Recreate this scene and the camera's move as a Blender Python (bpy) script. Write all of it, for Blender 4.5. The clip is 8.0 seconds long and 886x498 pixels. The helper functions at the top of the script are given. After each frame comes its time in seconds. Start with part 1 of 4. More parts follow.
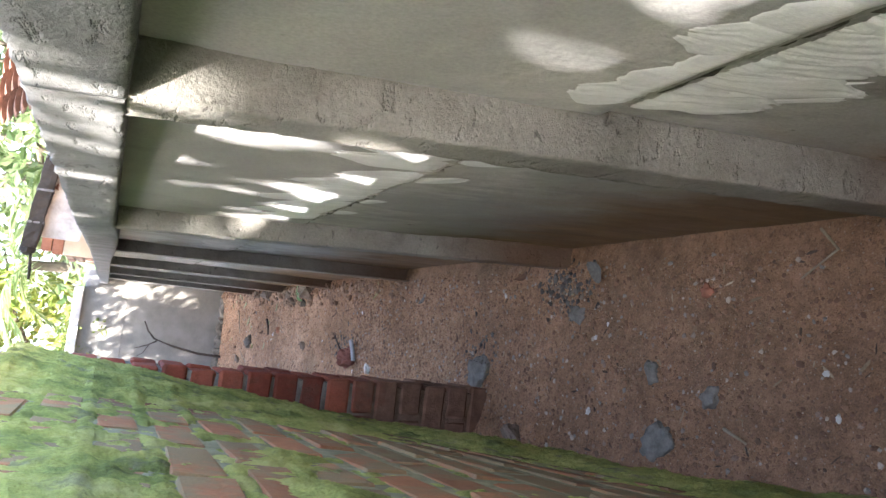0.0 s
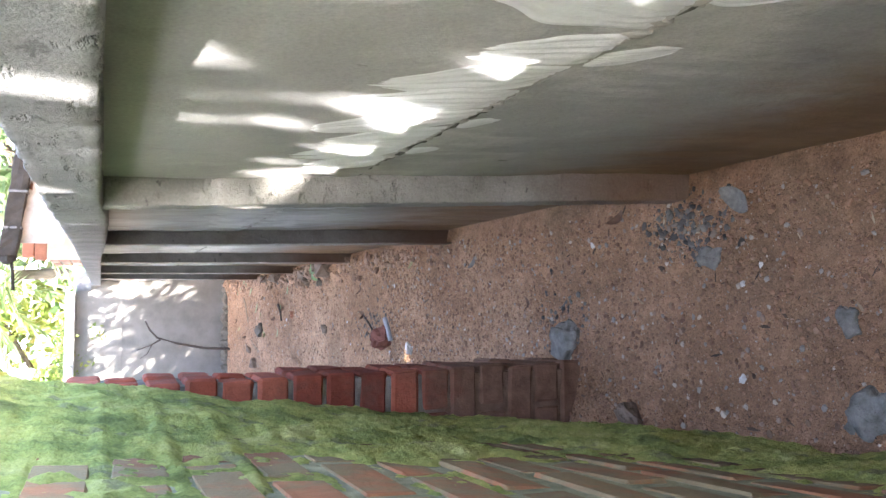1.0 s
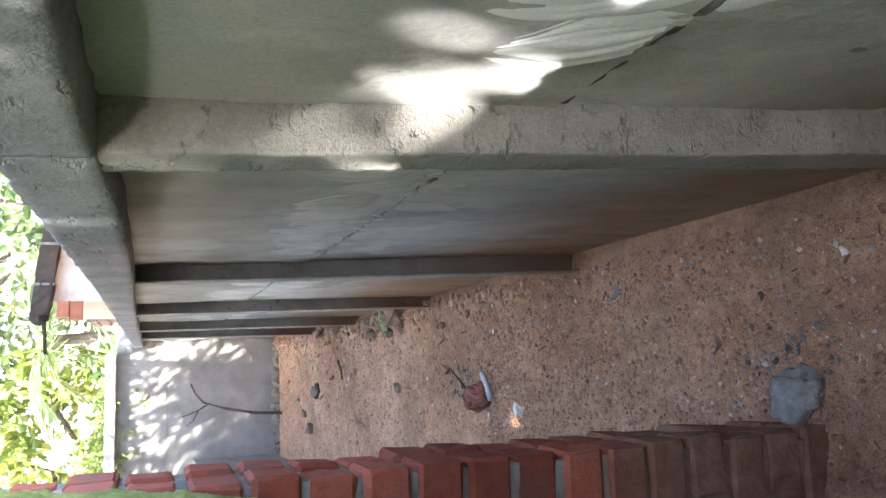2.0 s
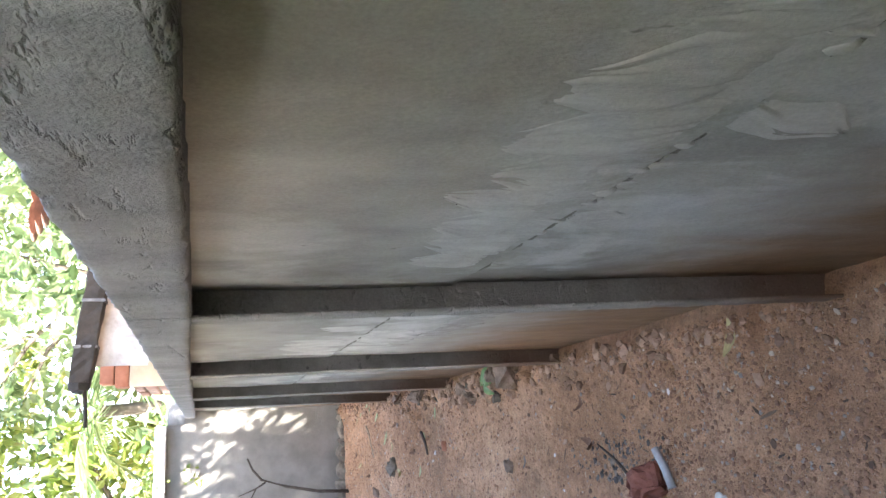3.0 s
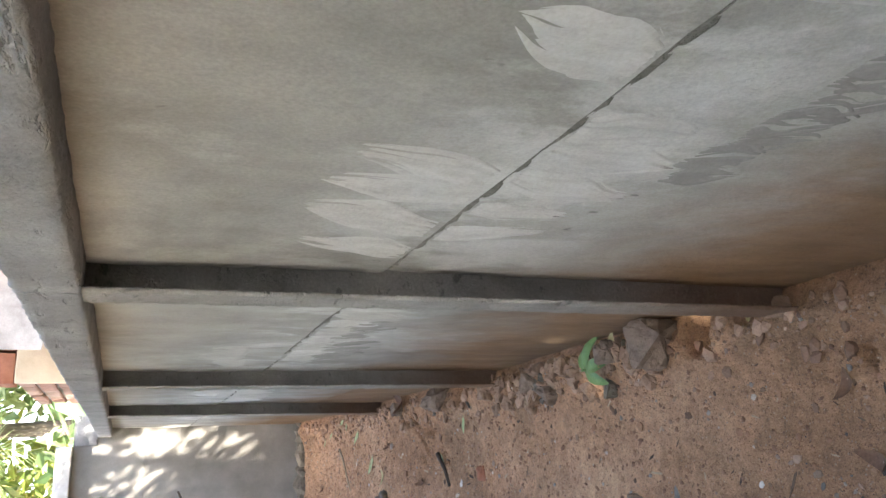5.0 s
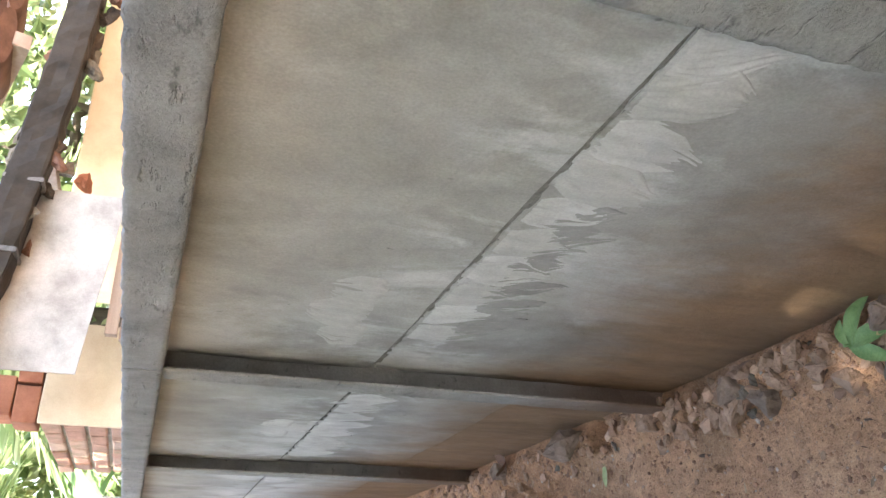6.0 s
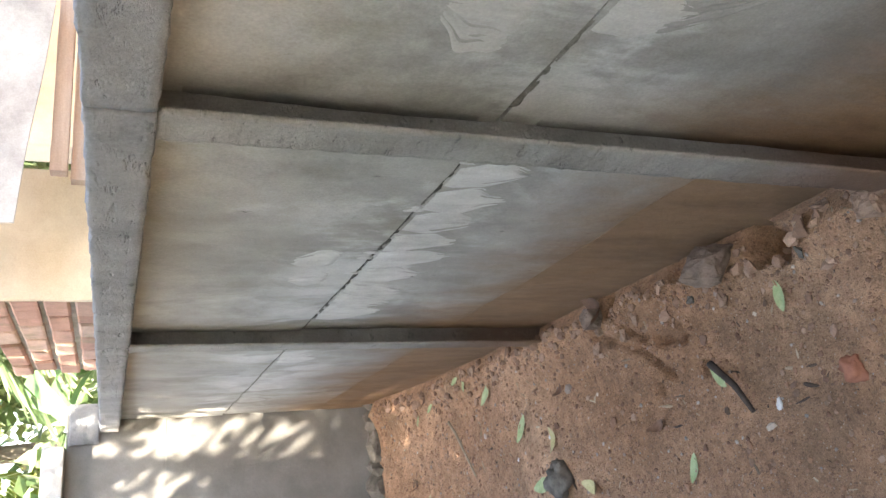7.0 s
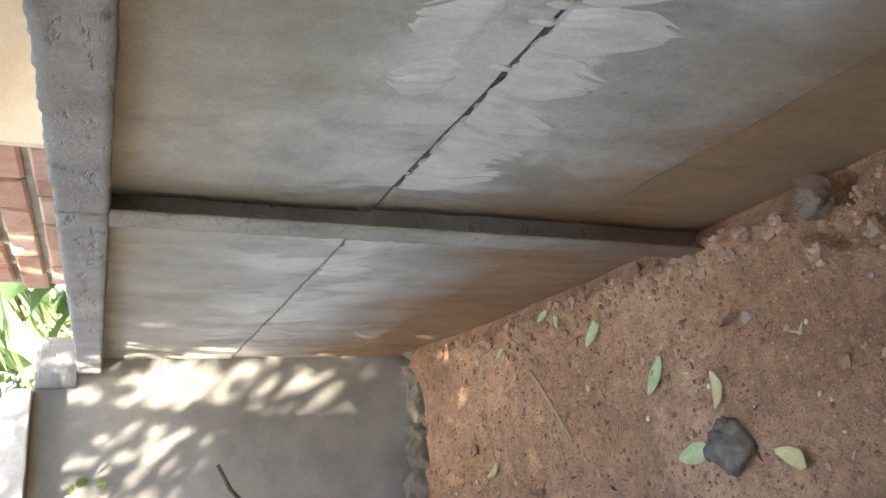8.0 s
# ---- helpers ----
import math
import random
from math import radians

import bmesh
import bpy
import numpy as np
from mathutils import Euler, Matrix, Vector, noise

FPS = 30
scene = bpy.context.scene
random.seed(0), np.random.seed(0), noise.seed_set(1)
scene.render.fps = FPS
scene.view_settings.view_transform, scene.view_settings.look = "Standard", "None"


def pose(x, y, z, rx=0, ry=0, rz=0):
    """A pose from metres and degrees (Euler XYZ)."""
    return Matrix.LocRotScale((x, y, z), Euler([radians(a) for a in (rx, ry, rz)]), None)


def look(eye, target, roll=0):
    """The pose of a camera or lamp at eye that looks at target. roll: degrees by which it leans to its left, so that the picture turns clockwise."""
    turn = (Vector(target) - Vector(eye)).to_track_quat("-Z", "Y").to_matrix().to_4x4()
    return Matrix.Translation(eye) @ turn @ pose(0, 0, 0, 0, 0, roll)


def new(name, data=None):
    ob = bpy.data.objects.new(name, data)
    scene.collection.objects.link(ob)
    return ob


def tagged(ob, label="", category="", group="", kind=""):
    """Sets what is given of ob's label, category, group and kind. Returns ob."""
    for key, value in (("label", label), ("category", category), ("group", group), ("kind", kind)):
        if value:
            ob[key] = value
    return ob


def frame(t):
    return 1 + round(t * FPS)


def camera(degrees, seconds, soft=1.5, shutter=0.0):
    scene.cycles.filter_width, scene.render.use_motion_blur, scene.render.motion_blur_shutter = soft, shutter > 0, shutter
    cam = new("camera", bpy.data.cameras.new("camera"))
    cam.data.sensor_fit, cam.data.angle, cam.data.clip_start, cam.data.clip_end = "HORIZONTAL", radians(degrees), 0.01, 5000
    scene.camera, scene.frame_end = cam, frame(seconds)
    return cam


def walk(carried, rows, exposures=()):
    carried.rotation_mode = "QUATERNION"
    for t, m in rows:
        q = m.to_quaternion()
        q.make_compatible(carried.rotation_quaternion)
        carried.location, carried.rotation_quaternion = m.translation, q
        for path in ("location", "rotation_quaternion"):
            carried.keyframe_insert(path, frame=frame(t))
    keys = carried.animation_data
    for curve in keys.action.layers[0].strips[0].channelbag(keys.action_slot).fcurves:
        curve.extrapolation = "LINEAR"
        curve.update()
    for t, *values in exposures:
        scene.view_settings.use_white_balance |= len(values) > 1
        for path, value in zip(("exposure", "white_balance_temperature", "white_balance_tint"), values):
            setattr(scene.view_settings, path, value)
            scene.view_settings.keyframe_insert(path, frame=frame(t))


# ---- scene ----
cam = camera(58.0, 8.0)
PATH = [
    (0, (-0.221, -0.196, 1.254), (0.006, 1.643, 0.501), -81.2),
    (0.5, (-0.204, 0.103, 1.224), (-0.036, 1.917, 0.399), -85.4),
    (1, (-0.206, 0.36, 1.259), (-0.069, 2.194, 0.474), -88.7),
    (1.5, (-0.207, 0.756, 1.247), (-0.086, 2.603, 0.489), -90.2),
    (2, (-0.221, 1.095, 1.216), (0.055, 2.953, 0.527), -89.2),
    (2.2, (-0.215, 1.262, 1.229), (0.128, 3.129, 0.599), -89.3),
    (3.3, (-0.19, 2.084, 1.236), (0.261, 3.942, 0.65), -88.9),
    (3.5, (-0.191, 2.202, 1.236), (0.253, 4.056, 0.632), -89.2),
    (4, (-0.189, 2.563, 1.218), (0.164, 4.413, 0.547), -90.3),
    (4.2, (-0.19, 2.741, 1.193), (0.115, 4.601, 0.523), -90.7),
    (5.3, (-0.279, 3.521, 1.213), (0.407, 5.258, 0.496), -82.9),
    (5.5, (-0.316, 3.696, 1.232), (0.472, 5.402, 0.546), -81.5),
    (6, (-0.459, 4.036, 1.273), (0.372, 5.743, 0.643), -81.6),
    (6.5, (-0.516, 4.468, 1.319), (0.292, 6.157, 0.616), -85.3),
    (7, (-0.447, 4.859, 1.3), (0.158, 6.609, 0.544), -87.9),
    (7.5, (-0.45, 5.303, 1.246), (0.067, 7.063, 0.448), -87.6),
    (8, (-0.431, 5.693, 1.258), (0.111, 7.458, 0.489), -86.8),
]
walk(cam, [(t, look(eye, target, roll)) for t, eye, target, roll in PATH], [(0, 3.52, 6300, 13), (0.5, 4.25, 6250, 14), (1.0, 4.05, 6200, 14), (1.5, 3.75, 6150, 14), (2.0, 3.72, 6200, 13), (3.5, 3.6, 6400, 11), (4.1, 3.4, 6500, 10), (5.5, 3.37, 6700, 10), (6.5, 3.38, 6800, 10), (8, 3.15, 7050, 9)])

# ---- light ----
SUN = Vector((0.52, 0.50, -0.72)).normalized()
sun = new("sun", bpy.data.lights.new("sun", "SUN"))
sun.data.energy, sun.data.angle, sun.data.color = 4.6, radians(0.53), (1.0, 0.94, 0.84)
sun.matrix_world = look((0, 0, 12), Vector((0, 0, 12)) + SUN)
world = bpy.data.worlds.new("world")
scene.world = world
world.use_nodes = True
wn = world.node_tree.nodes
sky = wn.new("ShaderNodeTexSky")
sky.sky_type, sky.sun_disc = "NISHITA", False
sky.air_density, sky.dust_density, sky.ozone_density = 1.0, 3.0, 0.6
sky.sun_elevation, sky.sun_rotation = math.asin(-SUN.z), math.atan2(-SUN.x, -SUN.y)
world.node_tree.links.new(sky.outputs[0], wn["Background"].inputs[0])
wn["Background"].inputs[1].default_value = 0.15


# ---- materials ----
class Nodes:
    """A small wrapper to write node trees in short lines."""

    def __init__(self, name):
        self.mat = bpy.data.materials.new(name)
        self.mat.use_nodes = True
        self.tree = self.mat.node_tree
        self.shader = self.tree.nodes["Principled BSDF"]
        self.place = self.tree.nodes.new("ShaderNodeNewGeometry").outputs["Position"]

    def put(self, socket, value):
        if hasattr(value, "is_linked"):
            self.tree.links.new(value, socket)
        elif isinstance(value, tuple) and len(value) == 3 and socket.type == "RGBA":
            socket.default_value = (*value, 1.0)
        else:
            socket.default_value = value

    def noise(self, scale, detail=6.0, rough=0.6, stretch=(1, 1, 1), shift=(0, 0, 0), twist=0.0):
        m = self.tree.nodes.new("ShaderNodeMapping")
        m.inputs["Scale"].default_value, m.inputs["Location"].default_value = stretch, shift
        self.tree.links.new(self.place, m.inputs["Vector"])
        n = self.tree.nodes.new("ShaderNodeTexNoise")
        self.tree.links.new(m.outputs[0], n.inputs["Vector"])
        for key, value in (("Scale", scale), ("Detail", detail), ("Roughness", rough), ("Distortion", twist)):
            n.inputs[key].default_value = value
        return n.outputs["Fac"]

    def cells(self, scale, stretch=(1, 1, 1)):
        m = self.tree.nodes.new("ShaderNodeMapping")
        m.inputs["Scale"].default_value = stretch
        self.tree.links.new(self.place, m.inputs["Vector"])
        n = self.tree.nodes.new("ShaderNodeTexVoronoi")
        self.tree.links.new(m.outputs[0], n.inputs["Vector"])
        n.inputs["Scale"].default_value = scale
        return n

    def map(self, value, lo, hi, to_lo=0.0, to_hi=1.0):
        n = self.tree.nodes.new("ShaderNodeMapRange")
        n.interpolation_type = "SMOOTHSTEP"
        for key, v in (("Value", value), ("From Min", lo), ("From Max", hi), ("To Min", to_lo), ("To Max", to_hi)):
            self.put(n.inputs[key], v)
        return n.outputs[0]

    def math(self, kind, a, b=0.0):
        n = self.tree.nodes.new("ShaderNodeMath")
        n.operation = kind
        self.put(n.inputs[0], a)
        self.put(n.inputs[1], b)
        return n.outputs[0]

    def axis(self, which):
        n = self.tree.nodes.new("ShaderNodeSeparateXYZ")
        self.tree.links.new(self.place, n.inputs[0])
        return n.outputs["XYZ".index(which)]

    def mix(self, fac, a, b, kind="MIX"):
        n = self.tree.nodes.new("ShaderNodeMix")
        n.data_type, n.blend_type = "RGBA", kind
        self.put(n.inputs[0], fac)
        self.put(n.inputs[6], a)
        self.put(n.inputs[7], b)
        return n.outputs[2]

    def ramp(self, fac, *stops):
        n = self.tree.nodes.new("ShaderNodeValToRGB")
        self.put(n.inputs[0], fac)
        while len(n.color_ramp.elements) < len(stops):
            n.color_ramp.elements.new(0.5)
        for e, (at, colour) in zip(n.color_ramp.elements, stops):
            e.position, e.color = at, (*colour, 1)
        return n.outputs[0]

    def random(self):
        return self.tree.nodes.new("ShaderNodeObjectInfo").outputs["Random"]

    def island(self):
        return self.tree.nodes.new("ShaderNodeNewGeometry").outputs["Random Per Island"]

    def bump(self, height, strength, distance):
        n = self.tree.nodes.new("ShaderNodeBump")
        n.inputs["Strength"].default_value, n.inputs["Distance"].default_value = strength, distance
        self.put(n.inputs["Height"], height)
        if self.shader.inputs["Normal"].is_linked:
            self.tree.links.new(self.shader.inputs["Normal"].links[0].from_socket, n.inputs["Normal"])
        self.tree.links.new(n.outputs[0], self.shader.inputs["Normal"])
        return self

    def done(self, colour, rough=0.9, metal=0.0, spec=0.3):
        self.put(self.shader.inputs["Base Color"], colour)
        self.put(self.shader.inputs["Roughness"], rough)
        self.shader.inputs["Metallic"].default_value = metal
        self.shader.inputs["Specular IOR Level"].default_value = spec
        return self.mat


def speckled(n, colour, amount=0.5, scale=180.0):
    """Fine light and dark grain over a colour."""
    return n.mix(amount, colour, n.ramp(n.noise(scale, 3, 0.7), (0.3, (0.3, 0.3, 0.3)), (0.7, (0.7, 0.7, 0.7))), "OVERLAY")


def make_panel_mat(name="panel_concrete", mud=0.0):
    n = Nodes(name)
    base = n.ramp(n.noise(1.7, 6, 0.6, (1, 1, 0.9)), (0.3, (0.248, 0.237, 0.216)), (0.5, (0.342, 0.33, 0.303)), (0.72, (0.435, 0.422, 0.39)))
    base = n.mix(0.6, base, n.ramp(n.noise(7, 8, 0.66, (1, 1.0, 0.7), (3, 1, 0), 0.3), (0.3, (0.34, 0.335, 0.325)), (0.7, (0.63, 0.63, 0.62))), "OVERLAY")
    first = n.map(n.axis("Y"), 2.1, 1.5)
    base = n.mix(n.math("MULTIPLY", first, 0.6), base, (0.365, 0.37, 0.375))
    # darker damp blotches with soft rims
    dark = n.map(n.noise(2.3, 8, 0.62, (1, 1.0, 0.8), (7, 2, 5), 0.3), 0.52, 0.66)
    base = n.mix(n.math("MULTIPLY", dark, 0.55), base, (0.15, 0.145, 0.128))
    # a little green algae
    algae = n.map(n.noise(3.4, 7, 0.65, (1, 1, 0.8), (2, 8, 1)), 0.56, 0.7)
    base = n.mix(n.math("MULTIPLY", algae, n.map(n.axis("Y"), 2.6, 3.6, 0.0, 0.4)), base, (0.2, 0.19, 0.125))
    # pale cement wash on both sides of the joint, in soft clouds with brushed ends
    wander = n.math("MULTIPLY", n.math("SUBTRACT", n.noise(5, 6, 0.65), 0.5), 0.3)
    strokes = n.math("ADD", n.noise(4.4, 7, 0.6, (1, 1.15, 0.7), (0, 4, 0), 0.4), n.math("MULTIPLY", n.math("SUBTRACT", n.noise(30, 4, 0.6, (1, 1.4, 0.14)), 0.5), 0.13))
    near = n.map(n.math("ABSOLUTE", n.math("ADD", n.math("SUBTRACT", n.axis("Z"), 0.79), wander)), 0.27, 0.08)
    pale = n.math("MULTIPLY", n.map(strokes, 0.45, 0.58), near)
    high = n.map(n.noise(2.9, 7, 0.62, (1, 1.0, 0.8), (1, 14, 3), 0.3), 0.54, 0.66)
    wash = n.math("MAXIMUM", n.math("MULTIPLY", pale, 0.62), n.math("MULTIPLY", high, 0.4))
    base = n.mix(wash, base, n.ramp(n.noise(12, 5), (0.3, (0.5, 0.495, 0.475)), (0.7, (0.64, 0.635, 0.61))))
    # scattered dark pits
    pits = n.map(n.noise(38, 3, 0.5, (1, 0.9, 0.5), (6, 1, 2)), 0.72, 0.77, 0.0, 0.6)
    base = n.mix(pits, base, (0.09, 0.085, 0.075))
    # red soil splashed up from the ground
    edge = n.math("ADD", n.axis("Z"), n.math("MULTIPLY", n.math("SUBTRACT", n.noise(2.6, 7, 0.72, (1, 1, 0.45), (2, 0, 9), 0.4), 0.5), 0.7))
    base = n.mix(n.map(edge, 0.66 + mud, 0.26 + mud, 0.0, 0.93), base, n.ramp(n.noise(9, 6, 0.7, (1, 1.3, 0.4)), (0.3, (0.165, 0.098, 0.05)), (0.7, (0.3, 0.188, 0.1))))
    base = speckled(n, base, 0.3, 240)
    n.bump(n.noise(70, 6, 0.72, (1, 1, 0.6)), 0.35, 0.006)
    n.bump(n.noise(6, 4, 0.6), 0.35, 0.02)
    n.bump(pale, 0.25, 0.004)
    return n.done(base, n.map(n.noise(8, 3), 0.3, 0.7, 0.72, 0.95))


def make_smear_mat(name, low, high):
    """Trowelled mortar with brush lines along the stroke."""
    n = Nodes(name)
    base = n.ramp(n.noise(11, 7, 0.65, (1, 1, 0.8)), (0.3, low), (0.7, high))
    base = n.mix(0.35, base, n.ramp(n.noise(42, 4, 0.6, (1, 1, 0.12)), (0.3, (0.36, 0.36, 0.36)), (0.7, (0.6, 0.6, 0.6))), "OVERLAY")
    base = speckled(n, base, 0.25, 240)
    n.bump(n.noise(60, 5, 0.7, (1, 1, 0.12)), 0.3, 0.004)
    n.bump(n.noise(110, 5, 0.7), 0.25, 0.003)
    return n.done(base, 0.9)


def make_cast_mat(name="rough_cast_concrete", stops=((0.3, (0.17, 0.172, 0.17)), (0.5, (0.255, 0.255, 0.25)), (0.72, (0.34, 0.34, 0.33))), reach=0.36):
    n = Nodes(name)
    base = n.ramp(n.noise(6, 6, 0.65), *stops)
    base = n.mix(n.map(n.noise(28, 5, 0.7, (1, 0.5, 1.6)), 0.6, 0.7, 0.0, 0.7), base, (0.09, 0.09, 0.088))
    edge = n.math("ADD", n.axis("Z"), n.math("MULTIPLY", n.math("SUBTRACT", n.noise(5.0, 6, 0.7, (1, 1, 0.3)), 0.5), 0.4))
    base = n.mix(n.map(edge, reach, reach * 0.3, 0.0, 0.8), base, (0.18, 0.1, 0.055))
    base = speckled(n, base, 0.35, 220)
    n.bump(n.noise(70, 6, 0.78), 0.8, 0.008)
    n.bump(n.map(n.noise(34, 4, 0.6, (1, 0.45, 1.5)), 0.58, 0.7), 0.7, -0.006)
    return n.done(base, 0.92)


def make_soil_mat():
    n = Nodes("laterite_soil")
    base = n.ramp(n.noise(1.3, 6, 0.62), (0.3, (0.33, 0.19, 0.107)), (0.5, (0.485, 0.292, 0.172)), (0.7, (0.6, 0.39, 0.242)))
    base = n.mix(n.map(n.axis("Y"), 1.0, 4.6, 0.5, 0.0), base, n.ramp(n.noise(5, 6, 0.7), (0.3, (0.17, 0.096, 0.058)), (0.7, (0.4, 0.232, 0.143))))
    base = n.mix(n.map(n.noise(2.4, 5, 0.6, (1, 1, 1), (5, 5, 5)), 0.52, 0.64, 0.0, 0.5), base, (0.24, 0.162, 0.1))
    grit = n.cells(130)
    base = n.mix(n.map(grit.outputs["Distance"], 0.32, 0.12, 0.0, 0.75), base, n.ramp(n.math("FRACT", n.math("MULTIPLY", grit.outputs["Color"], 3.7)), (0.1, (0.17, 0.105, 0.068)), (0.6, (0.37, 0.22, 0.14)), (0.95, (0.58, 0.47, 0.36))))
    base = n.mix(0.8, base, n.ramp(n.noise(21, 8, 0.8), (0.32, (0.26, 0.26, 0.26)), (0.68, (0.72, 0.72, 0.72))), "OVERLAY")
    base = n.mix(n.map(n.noise(75, 5, 0.7, (1, 1, 1), (8, 3, 1)), 0.56, 0.64, 0.0, 0.6), base, (0.15, 0.095, 0.065))
    base = speckled(n, base, 0.6, 300)
    n.bump(n.map(grit.outputs["Distance"], 0.0, 0.5, 1.0, 0.0), 0.5, 0.004)
    n.bump(n.noise(46, 8, 0.82), 0.8, 0.016)
    n.bump(n.noise(13, 7, 0.7, (1.3, 0.8, 1)), 0.7, 0.03)
    return n.done(base, 0.95, spec=0.2)


def soiled(n, base, reach):
    """Soil splashed up to a ragged edge about reach metres over the ground."""
    edge = n.math("ADD", n.axis("Z"), n.math("MULTIPLY", n.math("SUBTRACT", n.noise(6, 6, 0.7, (1, 1, 0.5)), 0.5), 0.5))
    return n.mix(n.map(edge, reach, reach * 0.6, 0.0, 0.93), base, n.ramp(n.noise(25, 5), (0.3, (0.14, 0.083, 0.056)), (0.7, (0.26, 0.16, 0.108))))


def make_brick_mat(name, stops, grime, grime_amount, mud=0.0, grime_from=0.0):
    n = Nodes(name)
    base = n.ramp(n.random(), *stops)
    base = n.mix(0.5, base, n.ramp(n.noise(30, 6, 0.7), (0.3, (0.3, 0.3, 0.3)), (0.7, (0.66, 0.66, 0.66))), "OVERLAY")
    base = n.mix(n.map(n.noise(9, 6, 0.65), 0.5 - grime_from, 0.68 - grime_from, 0.0, grime_amount), base, grime)
    if mud:
        base = soiled(n, base, mud)
    base = speckled(n, base, 0.3, 260)
    n.bump(n.noise(90, 6, 0.7), 0.5, 0.004)
    n.bump(n.noise(22, 4), 0.4, 0.01)
    return n.done(base, 0.92)


def make_plain_mat(name, low, high, scale=6.0, rough=0.85, bump=0.3, dist=0.006, metal=0.0, stretch=(1, 1, 1), fine=60.0, spec=0.3, mud=0.0):
    n = Nodes(name)
    base = n.ramp(n.noise(scale, 6, 0.65, stretch), (0.3, low), (0.7, high))
    base = speckled(n, base, 0.25, fine * 4)
    if mud:
        base = soiled(n, base, mud)
    n.bump(n.noise(fine, 5, 0.7, stretch), bump, dist)
    return n.done(base, rough, metal, spec)


def make_moss_mat():
    n = Nodes("moss")
    base = n.ramp(n.noise(7, 6, 0.7), (0.28, (0.14, 0.17, 0.065)), (0.42, (0.32, 0.37, 0.115)), (0.54, (0.52, 0.54, 0.17)), (0.7, (0.66, 0.65, 0.29)))
    base = n.mix(n.map(n.noise(11, 5, 0.6, (1, 1, 1), (4, 4, 4)), 0.56, 0.68, 0.0, 0.6), base, (0.24, 0.22, 0.17))
    base = n.mix(0.6, base, n.ramp(n.noise(150, 5, 0.8), (0.3, (0.22, 0.22, 0.2)), (0.7, (0.72, 0.74, 0.66))), "OVERLAY")
    n.bump(n.noise(240, 4, 0.8), 0.9, 0.004)
    n.bump(n.noise(60, 5, 0.7), 0.8, 0.01)
    return n.done(base, 0.95, spec=0.15)


def make_leaf_mat(name, stops, gloss=0.45, through_it=0.35):
    n = Nodes(name)
    base = n.ramp(n.island(), *stops)
    base = n.mix(0.35, base, n.ramp(n.noise(14, 4), (0.3, (0.3, 0.3, 0.3)), (0.7, (0.7, 0.7, 0.7))), "OVERLAY")
    n.done(base, gloss, spec=0.4)
    glow = n.tree.nodes.new("ShaderNodeBsdfTranslucent")
    n.tree.links.new(base, glow.inputs["Color"])
    both = n.tree.nodes.new("ShaderNodeMixShader")
    both.inputs[0].default_value = through_it
    n.tree.links.new(n.shader.outputs[0], both.inputs[1])
    n.tree.links.new(glow.outputs[0], both.inputs[2])
    n.tree.links.new(both.outputs[0], n.tree.nodes["Material Output"].inputs["Surface"])
    return n.mat


PANEL_LOW = make_panel_mat("mud_stained_panel", 0.22)
PANEL, CAST, SOIL, MOSS = make_panel_mat(), make_cast_mat(), make_soil_mat(), make_moss_mat()
POST_CAST = make_cast_mat("post_concrete", ((0.3, (0.2, 0.192, 0.172)), (0.5, (0.3, 0.288, 0.258)), (0.72, (0.39, 0.376, 0.34))), 0.5)
SMEAR = make_smear_mat("trowelled_mortar", (0.43, 0.418, 0.388), (0.58, 0.568, 0.54))
SOFT_SMEAR = make_smear_mat("thin_mortar_wash", (0.4, 0.385, 0.352), (0.5, 0.486, 0.45))
LIME_SMEAR = make_smear_mat("lime_mortar", (0.7, 0.715, 0.725), (0.84, 0.85, 0.855))
DAMP_SMEAR = make_smear_mat("damp_mortar", (0.235, 0.228, 0.207), (0.335, 0.325, 0.3))
GREY_JOINT = make_plain_mat("grey_joint", (0.13, 0.122, 0.105), (0.23, 0.22, 0.195), 30, 0.95, 0.8, 0.008)
RED_BRICK = make_brick_mat("red_brick", ((0.0, (0.2, 0.05, 0.03)), (0.5, (0.3, 0.075, 0.042)), (1.0, (0.37, 0.105, 0.06))), (0.12, 0.075, 0.055), 0.5, 0.6)
MOSSY_BRICK = make_brick_mat("mossy_brick", ((0.0, (0.2, 0.105, 0.055)), (0.5, (0.34, 0.15, 0.07)), (1.0, (0.42, 0.18, 0.085))), (0.22, 0.19, 0.1), 0.8, 0.0, 0.11)
SHED_BRICK = make_brick_mat("weathered_brick", ((0.0, (0.3, 0.17, 0.12)), (0.5, (0.42, 0.25, 0.19)), (1.0, (0.5, 0.36, 0.28))), (0.2, 0.2, 0.12), 0.5)
JOINT = make_plain_mat("damp_joint_mortar", (0.035, 0.032, 0.028), (0.14, 0.135, 0.12), 30, 0.95, 0.8, 0.008)
MORTAR = make_plain_mat("old_mortar", (0.17, 0.158, 0.136), (0.36, 0.34, 0.3), 14, 0.95, 0.7, 0.008, mud=0.62)
DIRTY_MORTAR = make_plain_mat("algae_mortar", (0.17, 0.17, 0.09), (0.38, 0.375, 0.24), 18, 0.95, 0.8, 0.01)
RENDER_GREY = make_plain_mat("cement_render", (0.172, 0.161, 0.144), (0.3, 0.285, 0.258), 3.5, 0.85, 0.35, 0.006)
LIME = make_plain_mat("pale_coping", (0.42, 0.41, 0.38), (0.62, 0.61, 0.57), 9, 0.85, 0.4, 0.006)
BEIGE = make_plain_mat("beige_plaster", (0.55, 0.46, 0.31), (0.74, 0.66, 0.5), 5, 0.85, 0.25, 0.005)
